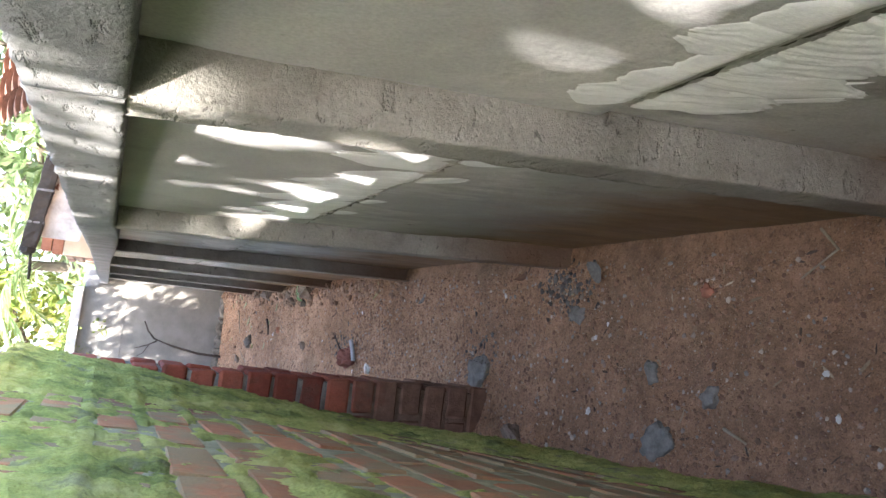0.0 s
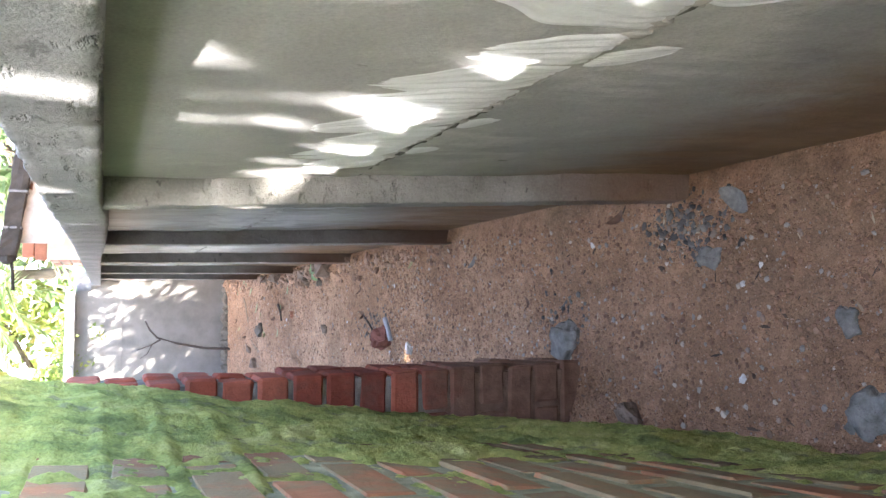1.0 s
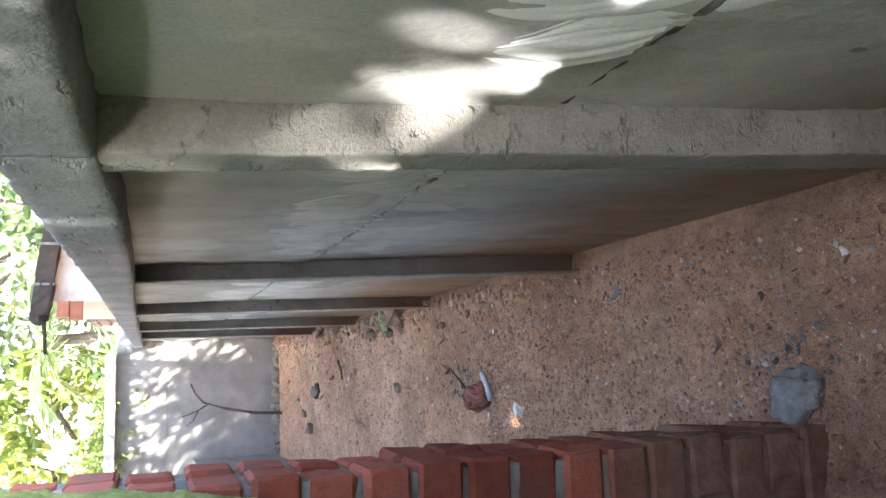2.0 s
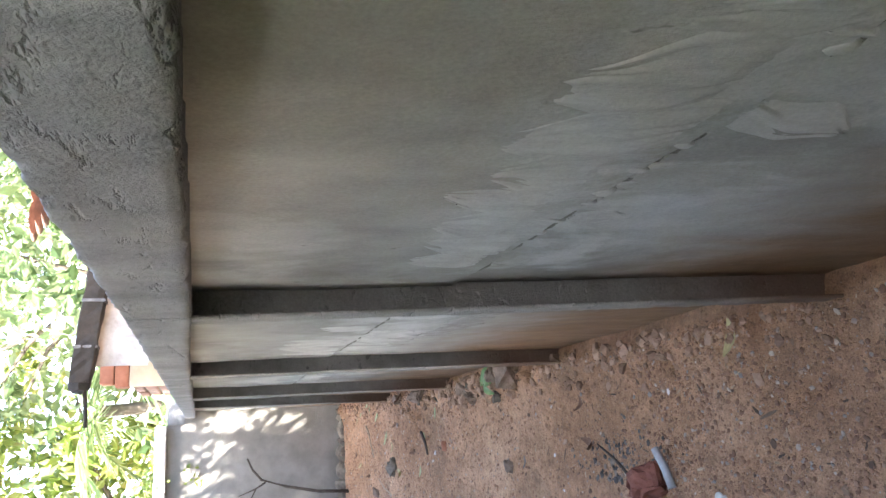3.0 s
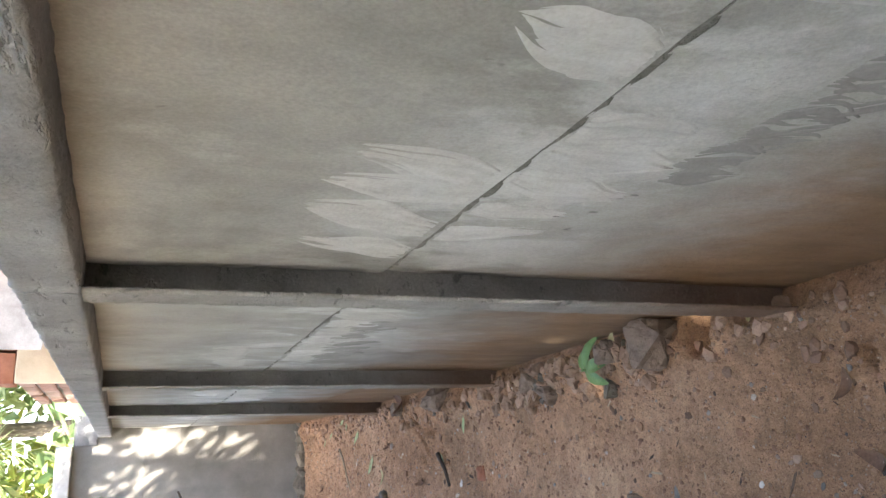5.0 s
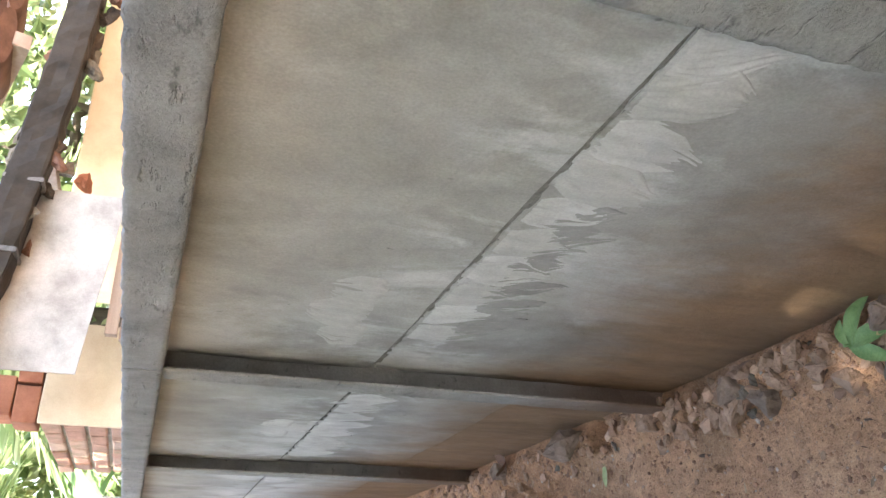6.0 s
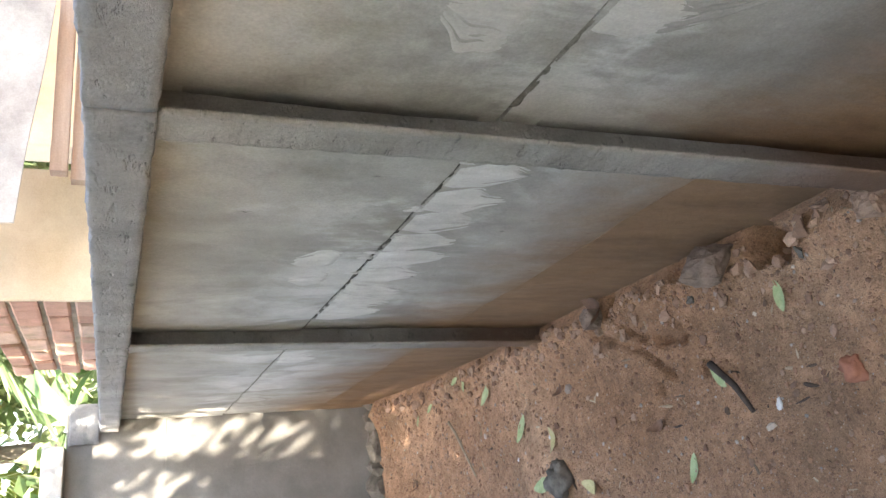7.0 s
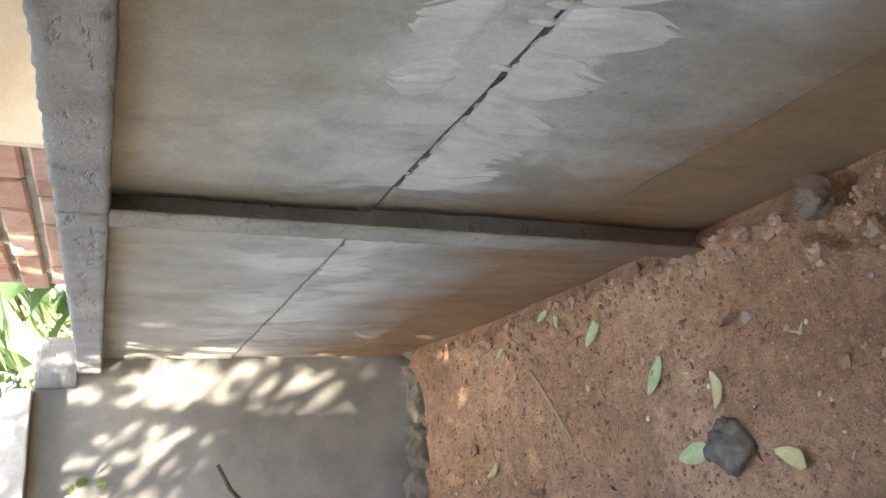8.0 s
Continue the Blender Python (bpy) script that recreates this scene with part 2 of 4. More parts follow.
STONE = make_plain_mat("grey_stone", (0.08, 0.07, 0.055), (0.23, 0.205, 0.165), 22, 0.9, 0.6, 0.008)
BLUE_STONE = make_plain_mat("blue_grey_stone", (0.13, 0.125, 0.11), (0.29, 0.278, 0.245), 40, 0.92, 0.8, 0.01)
CLOD = make_plain_mat("soil_clod", (0.2, 0.135, 0.094), (0.4, 0.275, 0.19), 25, 0.95, 0.7, 0.008)
LUMP = make_plain_mat("hard_grey_clod", (0.13, 0.096, 0.072), (0.29, 0.222, 0.17), 25, 0.95, 0.8, 0.01)
SHEET = make_plain_mat("fibre_cement_sheet", (0.27, 0.26, 0.24), (0.55, 0.54, 0.515), 7, 0.8, 0.3, 0.004)
TIMBER = make_plain_mat("weathered_timber", (0.3, 0.22, 0.17), (0.5, 0.4, 0.33), 7, 0.8, 0.5, 0.004, stretch=(0.2, 2, 2))
GUTTER = make_plain_mat("black_plastic", (0.013, 0.011, 0.009), (0.045, 0.038, 0.03), 8, 0.75, 0.15, 0.003)
CLAY = make_plain_mat("clay_tile", (0.3, 0.12, 0.07), (0.45, 0.2, 0.12), 12, 0.85, 0.4, 0.005)
# clay tile again, darker: the roof's shade is put into the colour
ROOF_CLAY = make_plain_mat("shaded_roof_tile", (0.11, 0.06, 0.042), (0.22, 0.12, 0.085), 12, 0.9, 0.5, 0.006)
OLD_BRICK = make_plain_mat("old_broken_brick", (0.15, 0.06, 0.045), (0.29, 0.125, 0.09), 18, 0.95, 0.7, 0.008)
TWIG = make_plain_mat("dry_twig", (0.035, 0.028, 0.022), (0.09, 0.07, 0.055), 30, 0.85, 0.6, 0.003)
STRAW = make_plain_mat("pale_straw", (0.3, 0.24, 0.16), (0.48, 0.4, 0.28), 30, 0.8, 0.4, 0.002)
BRACKET = make_plain_mat("dusty_bracket", (0.07, 0.07, 0.07), (0.2, 0.195, 0.19), 30, 0.7, 0.3, 0.003)
PLASTIC = make_plain_mat("pale_plastic", (0.3, 0.32, 0.34), (0.46, 0.48, 0.5), 20, 0.5, 0.2, 0.002)
SHELL = make_plain_mat("white_chip", (0.6, 0.58, 0.54), (0.78, 0.77, 0.74), 40, 0.7, 0.3, 0.002)
BARK = make_plain_mat("bark", (0.06, 0.05, 0.04), (0.17, 0.14, 0.11), 9, 0.95, 0.9, 0.02, stretch=(2, 2, 0.4))
GREEN_LEAF = make_leaf_mat("green_leaf", ((0.0, (0.04, 0.09, 0.02)), (0.5, (0.08, 0.16, 0.03)), (1.0, (0.16, 0.24, 0.05))), 0.45, 0.15)
PALE_LEAF = make_leaf_mat("pale_leaf", ((0.0, (0.09, 0.14, 0.055)), (0.5, (0.18, 0.25, 0.11)), (1.0, (0.33, 0.38, 0.22))), 0.4, 0.45)
LIME_LEAF = make_leaf_mat("lime_leaf", ((0.0, (0.1, 0.15, 0.03)), (0.5, (0.2, 0.26, 0.06)), (1.0, (0.36, 0.37, 0.12))))
BANANA_LEAF = make_leaf_mat("broad_leaf", ((0.0, (0.11, 0.2, 0.09)), (0.5, (0.18, 0.28, 0.14)), (1.0, (0.26, 0.35, 0.2))), 0.35, 0.45)
FALLEN_GREEN = make_plain_mat("fallen_green_leaf", (0.28, 0.36, 0.16), (0.44, 0.5, 0.27), 30, 0.55, 0.3, 0.002)
SEEDLING_LEAF = make_plain_mat("seedling_leaf", (0.1, 0.2, 0.07), (0.2, 0.32, 0.13), 30, 0.5, 0.3, 0.002)
HOUSE = make_plain_mat("dark_house_paint", (0.045, 0.05, 0.065), (0.09, 0.095, 0.11), 5, 0.8, 0.3, 0.005)
FALLEN_YELLOW = make_plain_mat("fallen_yellow_leaf", (0.4, 0.35, 0.15), (0.56, 0.5, 0.27), 30, 0.6, 0.3, 0.002)
FALLEN_BROWN = make_plain_mat("fallen_brown_leaf", (0.11, 0.06, 0.035), (0.22, 0.13, 0.08), 30, 0.7, 0.3, 0.002)


# ---- helpers for meshes ----
def mesh_of(bm, name, material):
    me = bpy.data.meshes.new(name)
    bm.to_mesh(me)
    bm.free()
    me.materials.append(material)
    return me


def raw(name, verts, faces, material, smooth=False):
    me = bpy.data.meshes.new(name)
    me.from_pydata([tuple(v) for v in verts], [], faces)
    me.materials.append(material)
    if smooth:
        me.polygons.foreach_set("use_smooth", [True] * len(me.polygons))
    me.update()
    return me


def part(name, data, material, parent, label=""):
    """Links a bmesh or a mesh as one object under a thing or a part."""
    me = data if isinstance(data, bpy.types.Mesh) else mesh_of(data, name, material)
    ob = new(name, me)
    ob.parent = parent
    return tagged(ob, label)


def holder(name, place, label, category, group="", kind=""):
    ob = new(name)
    ob.empty_display_size = 0.05
    ob.matrix_basis = place if isinstance(place, Matrix) else Matrix.Translation(place)
    return tagged(ob, label, category, group, kind)


def wobble(co, scale, amount, seed=0.0):
    return noise.noise(Vector(co) * scale + Vector((seed, seed * 1.7, -seed))) * amount


def block(x0, x1, y0, y1, z0, z1, bevel=0.004, cut=(1, 1, 1), rough=0.0, seed=0.0, scale=20.0):
    """A box with worn edges, cut into a grid and roughened."""
    bm = bmesh.new()
    bmesh.ops.create_cube(bm, size=1)
    for v in bm.verts:
        v.co = Vector(((x0, x1)[v.co.x > 0], (y0, y1)[v.co.y > 0], (z0, z1)[v.co.z > 0]))
    for axis, count in enumerate(cut):
        if count > 1:
            lo, hi = ((x0, x1), (y0, y1), (z0, z1))[axis]
            for k in range(1, count):
                normal = [0, 0, 0]
                normal[axis] = 1
                at = [0, 0, 0]
                at[axis] = lo + (hi - lo) * k / count
                bmesh.ops.bisect_plane(bm, geom=bm.verts[:] + bm.edges[:] + bm.faces[:], plane_co=at, plane_no=normal)
    if bevel:
        sharp = [e for e in bm.edges if len(e.link_faces) == 2 and e.calc_face_angle(0) > 0.8]
        bmesh.ops.bevel(bm, geom=sharp, offset=bevel, segments=2, affect="EDGES", profile=0.6)
    if rough:
        bm.normal_update()
        for v in bm.verts:
            push = wobble(v.co, scale, rough, seed) + wobble(v.co, scale * 3.1, rough * 0.6, seed + 5)
            v.co += v.normal * push
    return bm


def brick_mesh(name, l, w, h, material, seed):
    """One worn brick, centred, long in y."""
    rnd = random.Random(seed)
    bm = bmesh.new()
    bmesh.ops.create_cube(bm, size=1)
    for v in bm.verts:
        v.co = Vector((v.co.x * w, v.co.y * l, v.co.z * h))
    bmesh.ops.bevel(bm, geom=bm.edges[:], offset=0.006, segments=1, affect="EDGES")
    for v in bm.verts:
        v.co += Vector([rnd.uniform(-0.0025, 0.0025) for _ in range(3)])
    return mesh_of(bm, name, material)


def stone_bm(size, seed, flat=0.7, subdiv=2, rough=0.28):
    bm = bmesh.new()
    bmesh.ops.create_icosphere(bm, subdivisions=subdiv, radius=0.5)
    for v in bm.verts:
        d = v.co.normalized()
        k = 1 + noise.noise(d * 1.6 + Vector((seed, seed * 2, 3))) * rough * 1.6 + noise.noise(d * 4.0 + Vector((seed, 1, seed))) * rough * 0.5
        v.co = Vector((d.x * size[0], d.y * size[1], d.z * size[2] * flat)) * 0.5 * k
    for f in bm.faces:
        f.smooth = subdiv > 2
    return bm


def tube(points, radius, sides=8, end=None):
    """A tapering tube through points."""
    bm = bmesh.new()
    rings, n = [], len(points)
    for i, p in enumerate(points):
        p = Vector(p)
        along = (Vector(points[min(i + 1, n - 1)]) - Vector(points[max(i - 1, 0)])).normalized()
        side = along.cross(Vector((0.31, 0.2, 0.93))).normalized()
        up = side.cross(along)
        r = radius + ((end if end is not None else radius) - radius) * i / (n - 1)
        rings.append([bm.verts.new(p + (side * math.cos(a) + up * math.sin(a)) * r) for a in (2 * math.pi * k / sides for k in range(sides))])
    for a, b in zip(rings, rings[1:]):
        for k in range(sides):
            bm.faces.new((a[k], a[(k + 1) % sides], b[(k + 1) % sides], b[k])).smooth = True
    bm.faces.new(rings[0][::-1])
    bm.faces.new(rings[-1])
    return bm


def clod_bm(size, seed, points=11):
    """An angular broken lump: the hull of a few random points, its faces roughened."""
    rr = random.Random(int(seed * 100))
    bm = bmesh.new()
    for _ in range(points):
        d = Vector([rr.uniform(-1, 1) for _ in range(3)])
        d *= rr.uniform(0.8, 1.0) / max(abs(c) for c in d)
        bm.verts.new([c * v * 0.46 for c, v in zip(d, size)])
    hull = bmesh.ops.convex_hull(bm, input=bm.verts[:])
    bmesh.ops.delete(bm, geom=list({v for v in hull["geom_interior"] + hull["geom_unused"] if isinstance(v, bmesh.types.BMVert)}), context="VERTS")
    bmesh.ops.subdivide_edges(bm, edges=bm.edges[:], cuts=3, use_grid_fill=True)
    bm.normal_update()
    for v in bm.verts:
        v.co += v.normal * (wobble(v.co, 9 / max(size), max(size) * 0.07, seed) + wobble(v.co, 3 / max(size), max(size) * 0.08, seed + 3))
    return bm


# ---- ground ----
CRACKS = ((-0.03, 6.76, -0.12, 6.56), (-0.12, 6.56, -0.2, 6.47), (-0.09, 6.55, -0.04, 6.62), (-0.59, 5.7, -0.56, 5.95), (-0.1, 6.5, -0.12, 6.36))


HOLES = ((0.02, 4.7, 0.06), (0.015, 6.08, 0.055), (0.03, 5.13, 0.03), (0.03, 5.32, 0.035), (-0.03, 5.5, 0.025), (0.03, 5.6, 0.03), (0.02, 4.92, 0.03), (0.03, 4.55, 0.03), (0.03, 6.35, 0.03), (0.0, 4.68, 0.045), (-0.1, 6.41, 0.022), (0.0, 6.03, 0.04), (-0.066, 3.77, 0.025), (-0.05, 3.99, 0.022), (-0.222, 8.25, 0.024), (0.02, 6.65, 0.04), (-0.2, 6.34, 0.02), (-0.225, 6.53, 0.022), (-0.01, 6.08, 0.03), (-0.027, 5.65, 0.035), (-0.47, 1.87, 0.03), (-0.02, 4.95, 0.03), (-0.09, 4.3, 0.02), (0.0, 7.3, 0.025), (-0.3, 3.5, 0.02), (-0.15, 5.6, 0.018))


def ground_height(x, y):
    h = 0.02 + wobble((x, y, 0), 1.1, 0.018) + wobble((x, y, 0), 4.0, 0.01, 3) + wobble((x, y, 0), 13, 0.006, 7) + wobble((x, y, 0), 38, 0.004, 9)
    h += 0.05 * max(0.0, 1 - abs(x - 0.0) / 0.16) ** 2 * (1 if y > 3.4 else 0.4)  # banked against the slabs
    h += 0.06 * max(0.0, 1 - abs(y - 8.6) / 0.5)
    for ax, ay, bx, by in CRACKS:
        t = max(0.0, min(1.0, ((x - ax) * (bx - ax) + (y - ay) * (by - ay)) / ((bx - ax) ** 2 + (by - ay) ** 2)))
        off = math.hypot(x - ax - t * (bx - ax), y - ay - t * (by - ay)) + wobble((x, y, 0), 30, 0.012, 2)
        h -= 0.05 * max(0.0, 1 - abs(off) / 0.013)
    for hx, hy, r in HOLES:
        off = math.hypot(x - hx, (y - hy) * 1.3)
        if off < r * 2:
            h -= (3.2 if r > 0.05 else 1.7) * r * max(0.0, min(1.0, (1 - (off + wobble((x, y, 0), 45, 0.012, 6)) / r) * 2.2))
    if y < 2.3:
        h += 0.06 * max(0.0, (-0.4 - x) / 0.2) if x > -0.7 else 0.09
    return h


def build_ground():
    xs = [-80, -40, -20, -10, -6, -4, -3, -2.2, -1.6] + [-1.2 + 0.0125 * i for i in range(108)] + [0.3, 0.6, 1.2, 2, 3, 5, 10, 20, 40, 80]
    ys = [-80, -40, -20, -10, -6, -4, -3, -2, -1.5] + [-1.2 + 0.0125 * i for i in range(816)] + [9.2, 9.6, 10.5, 12, 16, 24, 40, 80]
    near = lambda x, y: -1.3 < x < 0.2 and -2.4 < y < 9.1  # noqa: E731
    verts = [(x, y, ground_height(x, y) if near(x, y) else 0.0) for y in ys for x in xs]
    w = len(xs)
    faces = [(j * w + i, j * w + i + 1, (j + 1) * w + i + 1, (j + 1) * w + i) for j in range(len(ys) - 1) for i in range(w - 1)]
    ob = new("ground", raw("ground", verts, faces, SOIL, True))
    return tagged(ob, "trodden reddish-brown laterite soil with grit", "ground", kind="structure")


ground = build_ground()

# ---- slab wall with posts and top beam ----
POSTS = [-3.40, -2.10, -0.80, 0.50, 1.80, 3.10, 4.40, 5.70, 7.00, 8.77]
POST_W, BEAM_LO, BEAM_HI, RECESS = 0.075, 1.262, 1.340, 0.05


def strip(x_front, x_back, y0, y1, z0, z1, along, seed, chip=0.004, shade_slot=0.0):
    """A cast bar with a rough front face and chipped arrises; along is its long axis, 'y' or 'z'."""
    lo, hi = (y0, y1) if along == "y" else (z0, z1)
    a0, a1 = (z0, z1) if along == "y" else (y0, y1)
    n = max(8, int((hi - lo) / 0.011))
    # the slot is an added cavity that makes the post's near side fall dark
    lip = [(x_back, a0 + shade_slot), (x_front + 0.007, a0 + shade_slot), (x_front + 0.007, a0)] if shade_slot else [(x_back, a0)]
    ring = lip + [(x_front + 0.003, a0), (x_front, a0 + 0.0025)] + [(x_front, a0 + (a1 - a0) * k / 6) for k in range(1, 6)] + [(x_front, a1 - 0.0025), (x_front + 0.003, a1), (x_back, a1)]
    verts, m = [], len(ring)
    for j in range(n + 1):
        s = lo + (hi - lo) * j / n
        for k, (x, a) in enumerate(ring):
            p = (x, s, a) if along == "y" else (x, a, s)
            if len(lip) <= k < m - 1:
                edge = 1.0 if k - len(lip) in (0, 1) or k in (m - 3, m - 2) else 0.35
                edge *= 1.3 if along == "z" and k < len(lip) + 2 else 1.0
                d = wobble(p, 26, chip * 0.3, seed) + wobble(p, 75, chip * 0.7, seed + 2)
                x2 = x + d * (0.6 if edge == 1 else 0.45)
                a2 = a + (wobble(p, 42, chip * 0.5, seed + 4) + wobble(p, 110, chip * 0.5, seed + 6)) * edge
                p = (x2, s, a2) if along == "y" else (x2, a2, s)
            verts.append(p)
    faces = [(j * m + k, j * m + (k + 1) % m, (j + 1) * m + (k + 1) % m, (j + 1) * m + k) for j in range(n) for k in range(m)]
    faces += [tuple(range(m))[::-1], tuple(n * m + k for k in range(m))]
    me = raw("bar", verts, faces, CAST)
    bm = bmesh.new()
    bm.from_mesh(me)
    bpy.data.meshes.remove(me)
    bmesh.ops.recalc_face_normals(bm, faces=bm.faces[:])
    for f in bm.faces:
        f.smooth = True
    return bm


def slab_face(y, z, seed):
    """How far a slab's face stands from its plane."""
    p = (RECESS, y, z)
    return wobble(p, 3.5, 0.005, seed) + wobble(p, 14, 0.0022, seed + 3)


def slab(y0, y1, lower, upper, seed, back):
    """One precast slab with slightly uneven face and rounded long edges; lower and upper give the height at both ends."""
    bm = bmesh.new()
    ny, nz = 40, 16
    rows = []
    for j in range(ny + 1):
        t = j / ny
        y = y0 + (y1 - y0) * t
        z0, z1 = (a + (b - a) * t for a, b in (lower, upper))
        prof = [(0.008, z0), (0.0008, z0 + 0.001)] + [(0, z0 + (z1 - z0) * k / nz) for k in range(1, nz)] + [(0.0008, z1 - 0.001), (0.008, z1), (0.05, z1), (0.05, z0)]
        row = []
        for k, (dx, z) in enumerate(prof):
            d = slab_face(y, z, seed) if dx < 0.04 else 0
            e = wobble((0, y, 0), 17, 0.003, 8) + wobble((0, y, 0), 55, 0.002, 3) if k in (0, 1, nz + 1, nz + 2) else 0
            row.append(bm.verts.new((RECESS + back + dx + d, y, z + e)))
        rows.append(row)
    m = len(rows[0])
    for a, b in zip(rows, rows[1:]):
        for k in range(m):
            f = bm.faces.new((a[k], a[(k + 1) % m], b[(k + 1) % m], b[k]))
            f.smooth = 2 <= k < nz
    bm.faces.new(rows[0][::-1])
    bm.faces.new(rows[-1])
    bmesh.ops.recalc_face_normals(bm, faces=bm.faces[:])
    return bm


# where the upper joint of each bay runs, at its two ends
JOINTS = [(0.805, 0.805)] * 4 + [(0.828, 0.82), (0.834, 0.812), (0.838, 0.836), (0.832, 0.816), (0.812, 0.808), (0.802, 0.8)]

wall_east = holder("wall_east", (0, 0, 0), "grey precast slab boundary wall with posts and top beam", "wall", kind="structure")
for i, y in enumerate(POSTS):
    last = i == len(POSTS) - 1
    late = 0.046 if i == 5 else 0.0  # one post stands past its joint
    if not last:
        part("post", strip(0.0, 0.13, y + late, y + late + POST_W - late / 2, -0.1, BEAM_LO, "z", i * 3.1, 0.005, 0.05 if y > 2 else 0.0), POST_CAST, wall_east)
    if i:
        y0 = POSTS[i - 1]
        a, b = JOINTS[i]
        part("beam", strip(-0.004, 0.12, y0 + 0.002, y - 0.002, BEAM_LO, BEAM_HI, "y", i * 1.7, 0.006), CAST, wall_east)
        s0, s1 = y0 + POST_W + (0.026 if i == 6 else -0.02), 8.864 if last else y + late + 0.052
        part("panel", slab(s0, s1, (a + 0.004, b + 0.004), (BEAM_LO, BEAM_LO), i + 0.8, 0.0), PANEL, wall_east)
        if i in (6, 7):  # the lower joint is rubbed full here
            part("panel", slab(s0, s1, (-0.1, -0.1), (a - 0.0035, b - 0.0035), i + 0.4, 0.0055), PANEL, wall_east)
        else:
            low = 0.358 + (a + b) / 2 - 0.81
            part("panel", slab(s0, s1, (low + 0.0025, low + 0.0025), (a - 0.0035, b - 0.0035), i + 0.4, 0.0055), PANEL, wall_east)
            part("panel", slab(s0, s1, (-0.1, -0.1), (low, low), i + 0.4, 0.0072), PANEL_LOW if y > 6 else PANEL, wall_east)
        bm = block(RECESS + 0.006, RECESS + 0.04, y0 + POST_W - 0.015, y + 0.01, -0.0075, 0.0075, 0.001, (1, 90, 1), 0.005, i, 40)
        for v in bm.verts:
            v.co.z += a + (b - a) * (v.co.y - y0) / (y - y0)
        part("joint", bm, GREY_JOINT if i in (5, 6, 7, 9) else JOINT, wall_east, "rough mortar joint")
part("beam", strip(-0.004, 0.12, POSTS[-1] + 0.001, 8.862, BEAM_LO, BEAM_HI, "y", 40, 0.0045), CAST, wall_east)


def smear(bay, y, reach, width, seed, material, slant=0.0, start=0.012, fat=0.0032):
    """A tongue of mortar drawn off the joint with a trowel: thick at its root, thinning out in fingers."""
    a, b = JOINTS[bay]
    t = (y - POSTS[bay - 1]) / (POSTS[bay] - POSTS[bay - 1])
    root = a + (b - a) * t + (start if reach > 0 else -start)
    face_seed, back = (bay + 0.8, 0.0) if reach > 0 else (bay + 0.4, 0.0055)
    ns, nu = (30, 30) if abs(reach) > 0.06 else (10, 8)
    rough = min(1.0, abs(reach) / 0.1) ** 1.5
    verts, faces = [], []
    for j in range(ns + 1):
        s = j / ns
        half = width * 0.5 * (0.75 + 0.45 * math.sin(math.pi * min(1.0, s * 0.9 + 0.1))) * (1 - 0.55 * max(0.0, s - 0.55) / 0.45)
        for k in range(nu + 1):
            u = 2 * k / nu - 1
            yy = y + slant * reach * s + u * half + 0.012 * rough * noise.noise(Vector((s * 3, seed, u)))
            zz = root + reach * (s + 0.10 * noise.noise(Vector((u * 2.2, seed * 3.1, 0))) * s)
            lift = fat * (1 - abs(u) ** 3) * min(1.0, s * 6 + 0.25) * (1 - s) ** 0.5
            lift += rough * 0.0022 * noise.noise(Vector((u * 5.5 + seed, s * 0.9, seed))) + rough * 0.0015 * noise.noise(Vector((u * 14, s * 1.8, seed * 2)))
            lift -= 0.0006 + 0.003 * max(0.0, abs(u) - 0.82) / 0.18 + 0.002 * max(0.0, s - 0.9) / 0.1
            verts.append((RECESS + back + slab_face(yy, zz, face_seed) - lift, yy, zz))
    w = nu + 1
    faces = [(j * w + k, j * w + k + 1, (j + 1) * w + k + 1, (j + 1) * w + k) for j in range(ns) for k in range(nu)]
    part("mortar_smear", raw("mortar_smear", verts, faces, material, True), material, wall_east)


# lime-white fingers over the first bay's joint
for k, (y, reach, width, slant) in enumerate(((0.77, 0.16, 0.11, 0.0), (0.87, 0.17, 0.1, -0.1), (0.96, 0.12, 0.1, 0.3), (1.06, 0.18, 0.11, 0.4), (1.17, 0.19, 0.12, 0.25), (1.27, 0.19, 0.12, 0.5), (1.38, 0.15, 0.12, 0.5), (1.49, 0.17, 0.13, 0.5), (1.61, 0.13, 0.12, 0.4), (0.66, 0.2, 0.12, 0.0), (0.84, -0.11, 0.06, 0.4), (1.02, -0.075, 0.05, 0.6), (1.34, -0.045, 0.07, 0.6), (1.55, -0.05, 0.06, 0.4), (0.68, -0.1, 0.05, 0.3))):
    smear(4, y, reach, width, 3 + k * 1.7, LIME_SMEAR, slant, 0.012, 0.0038)
for k in range(9):
    smear(3, -0.02 + 0.055 * k, 0.035 + 0.02 * (k % 3), 0.08, 31 + k * 1.3, LIME_SMEAR, 0.2, 0.012, 0.0038)
    smear(3, -0.05 + 0.06 * k, -0.12 - 0.04 * (k % 2), 0.1, 51 + k * 1.3, LIME_SMEAR, 0.3, 0.012, 0.0036)
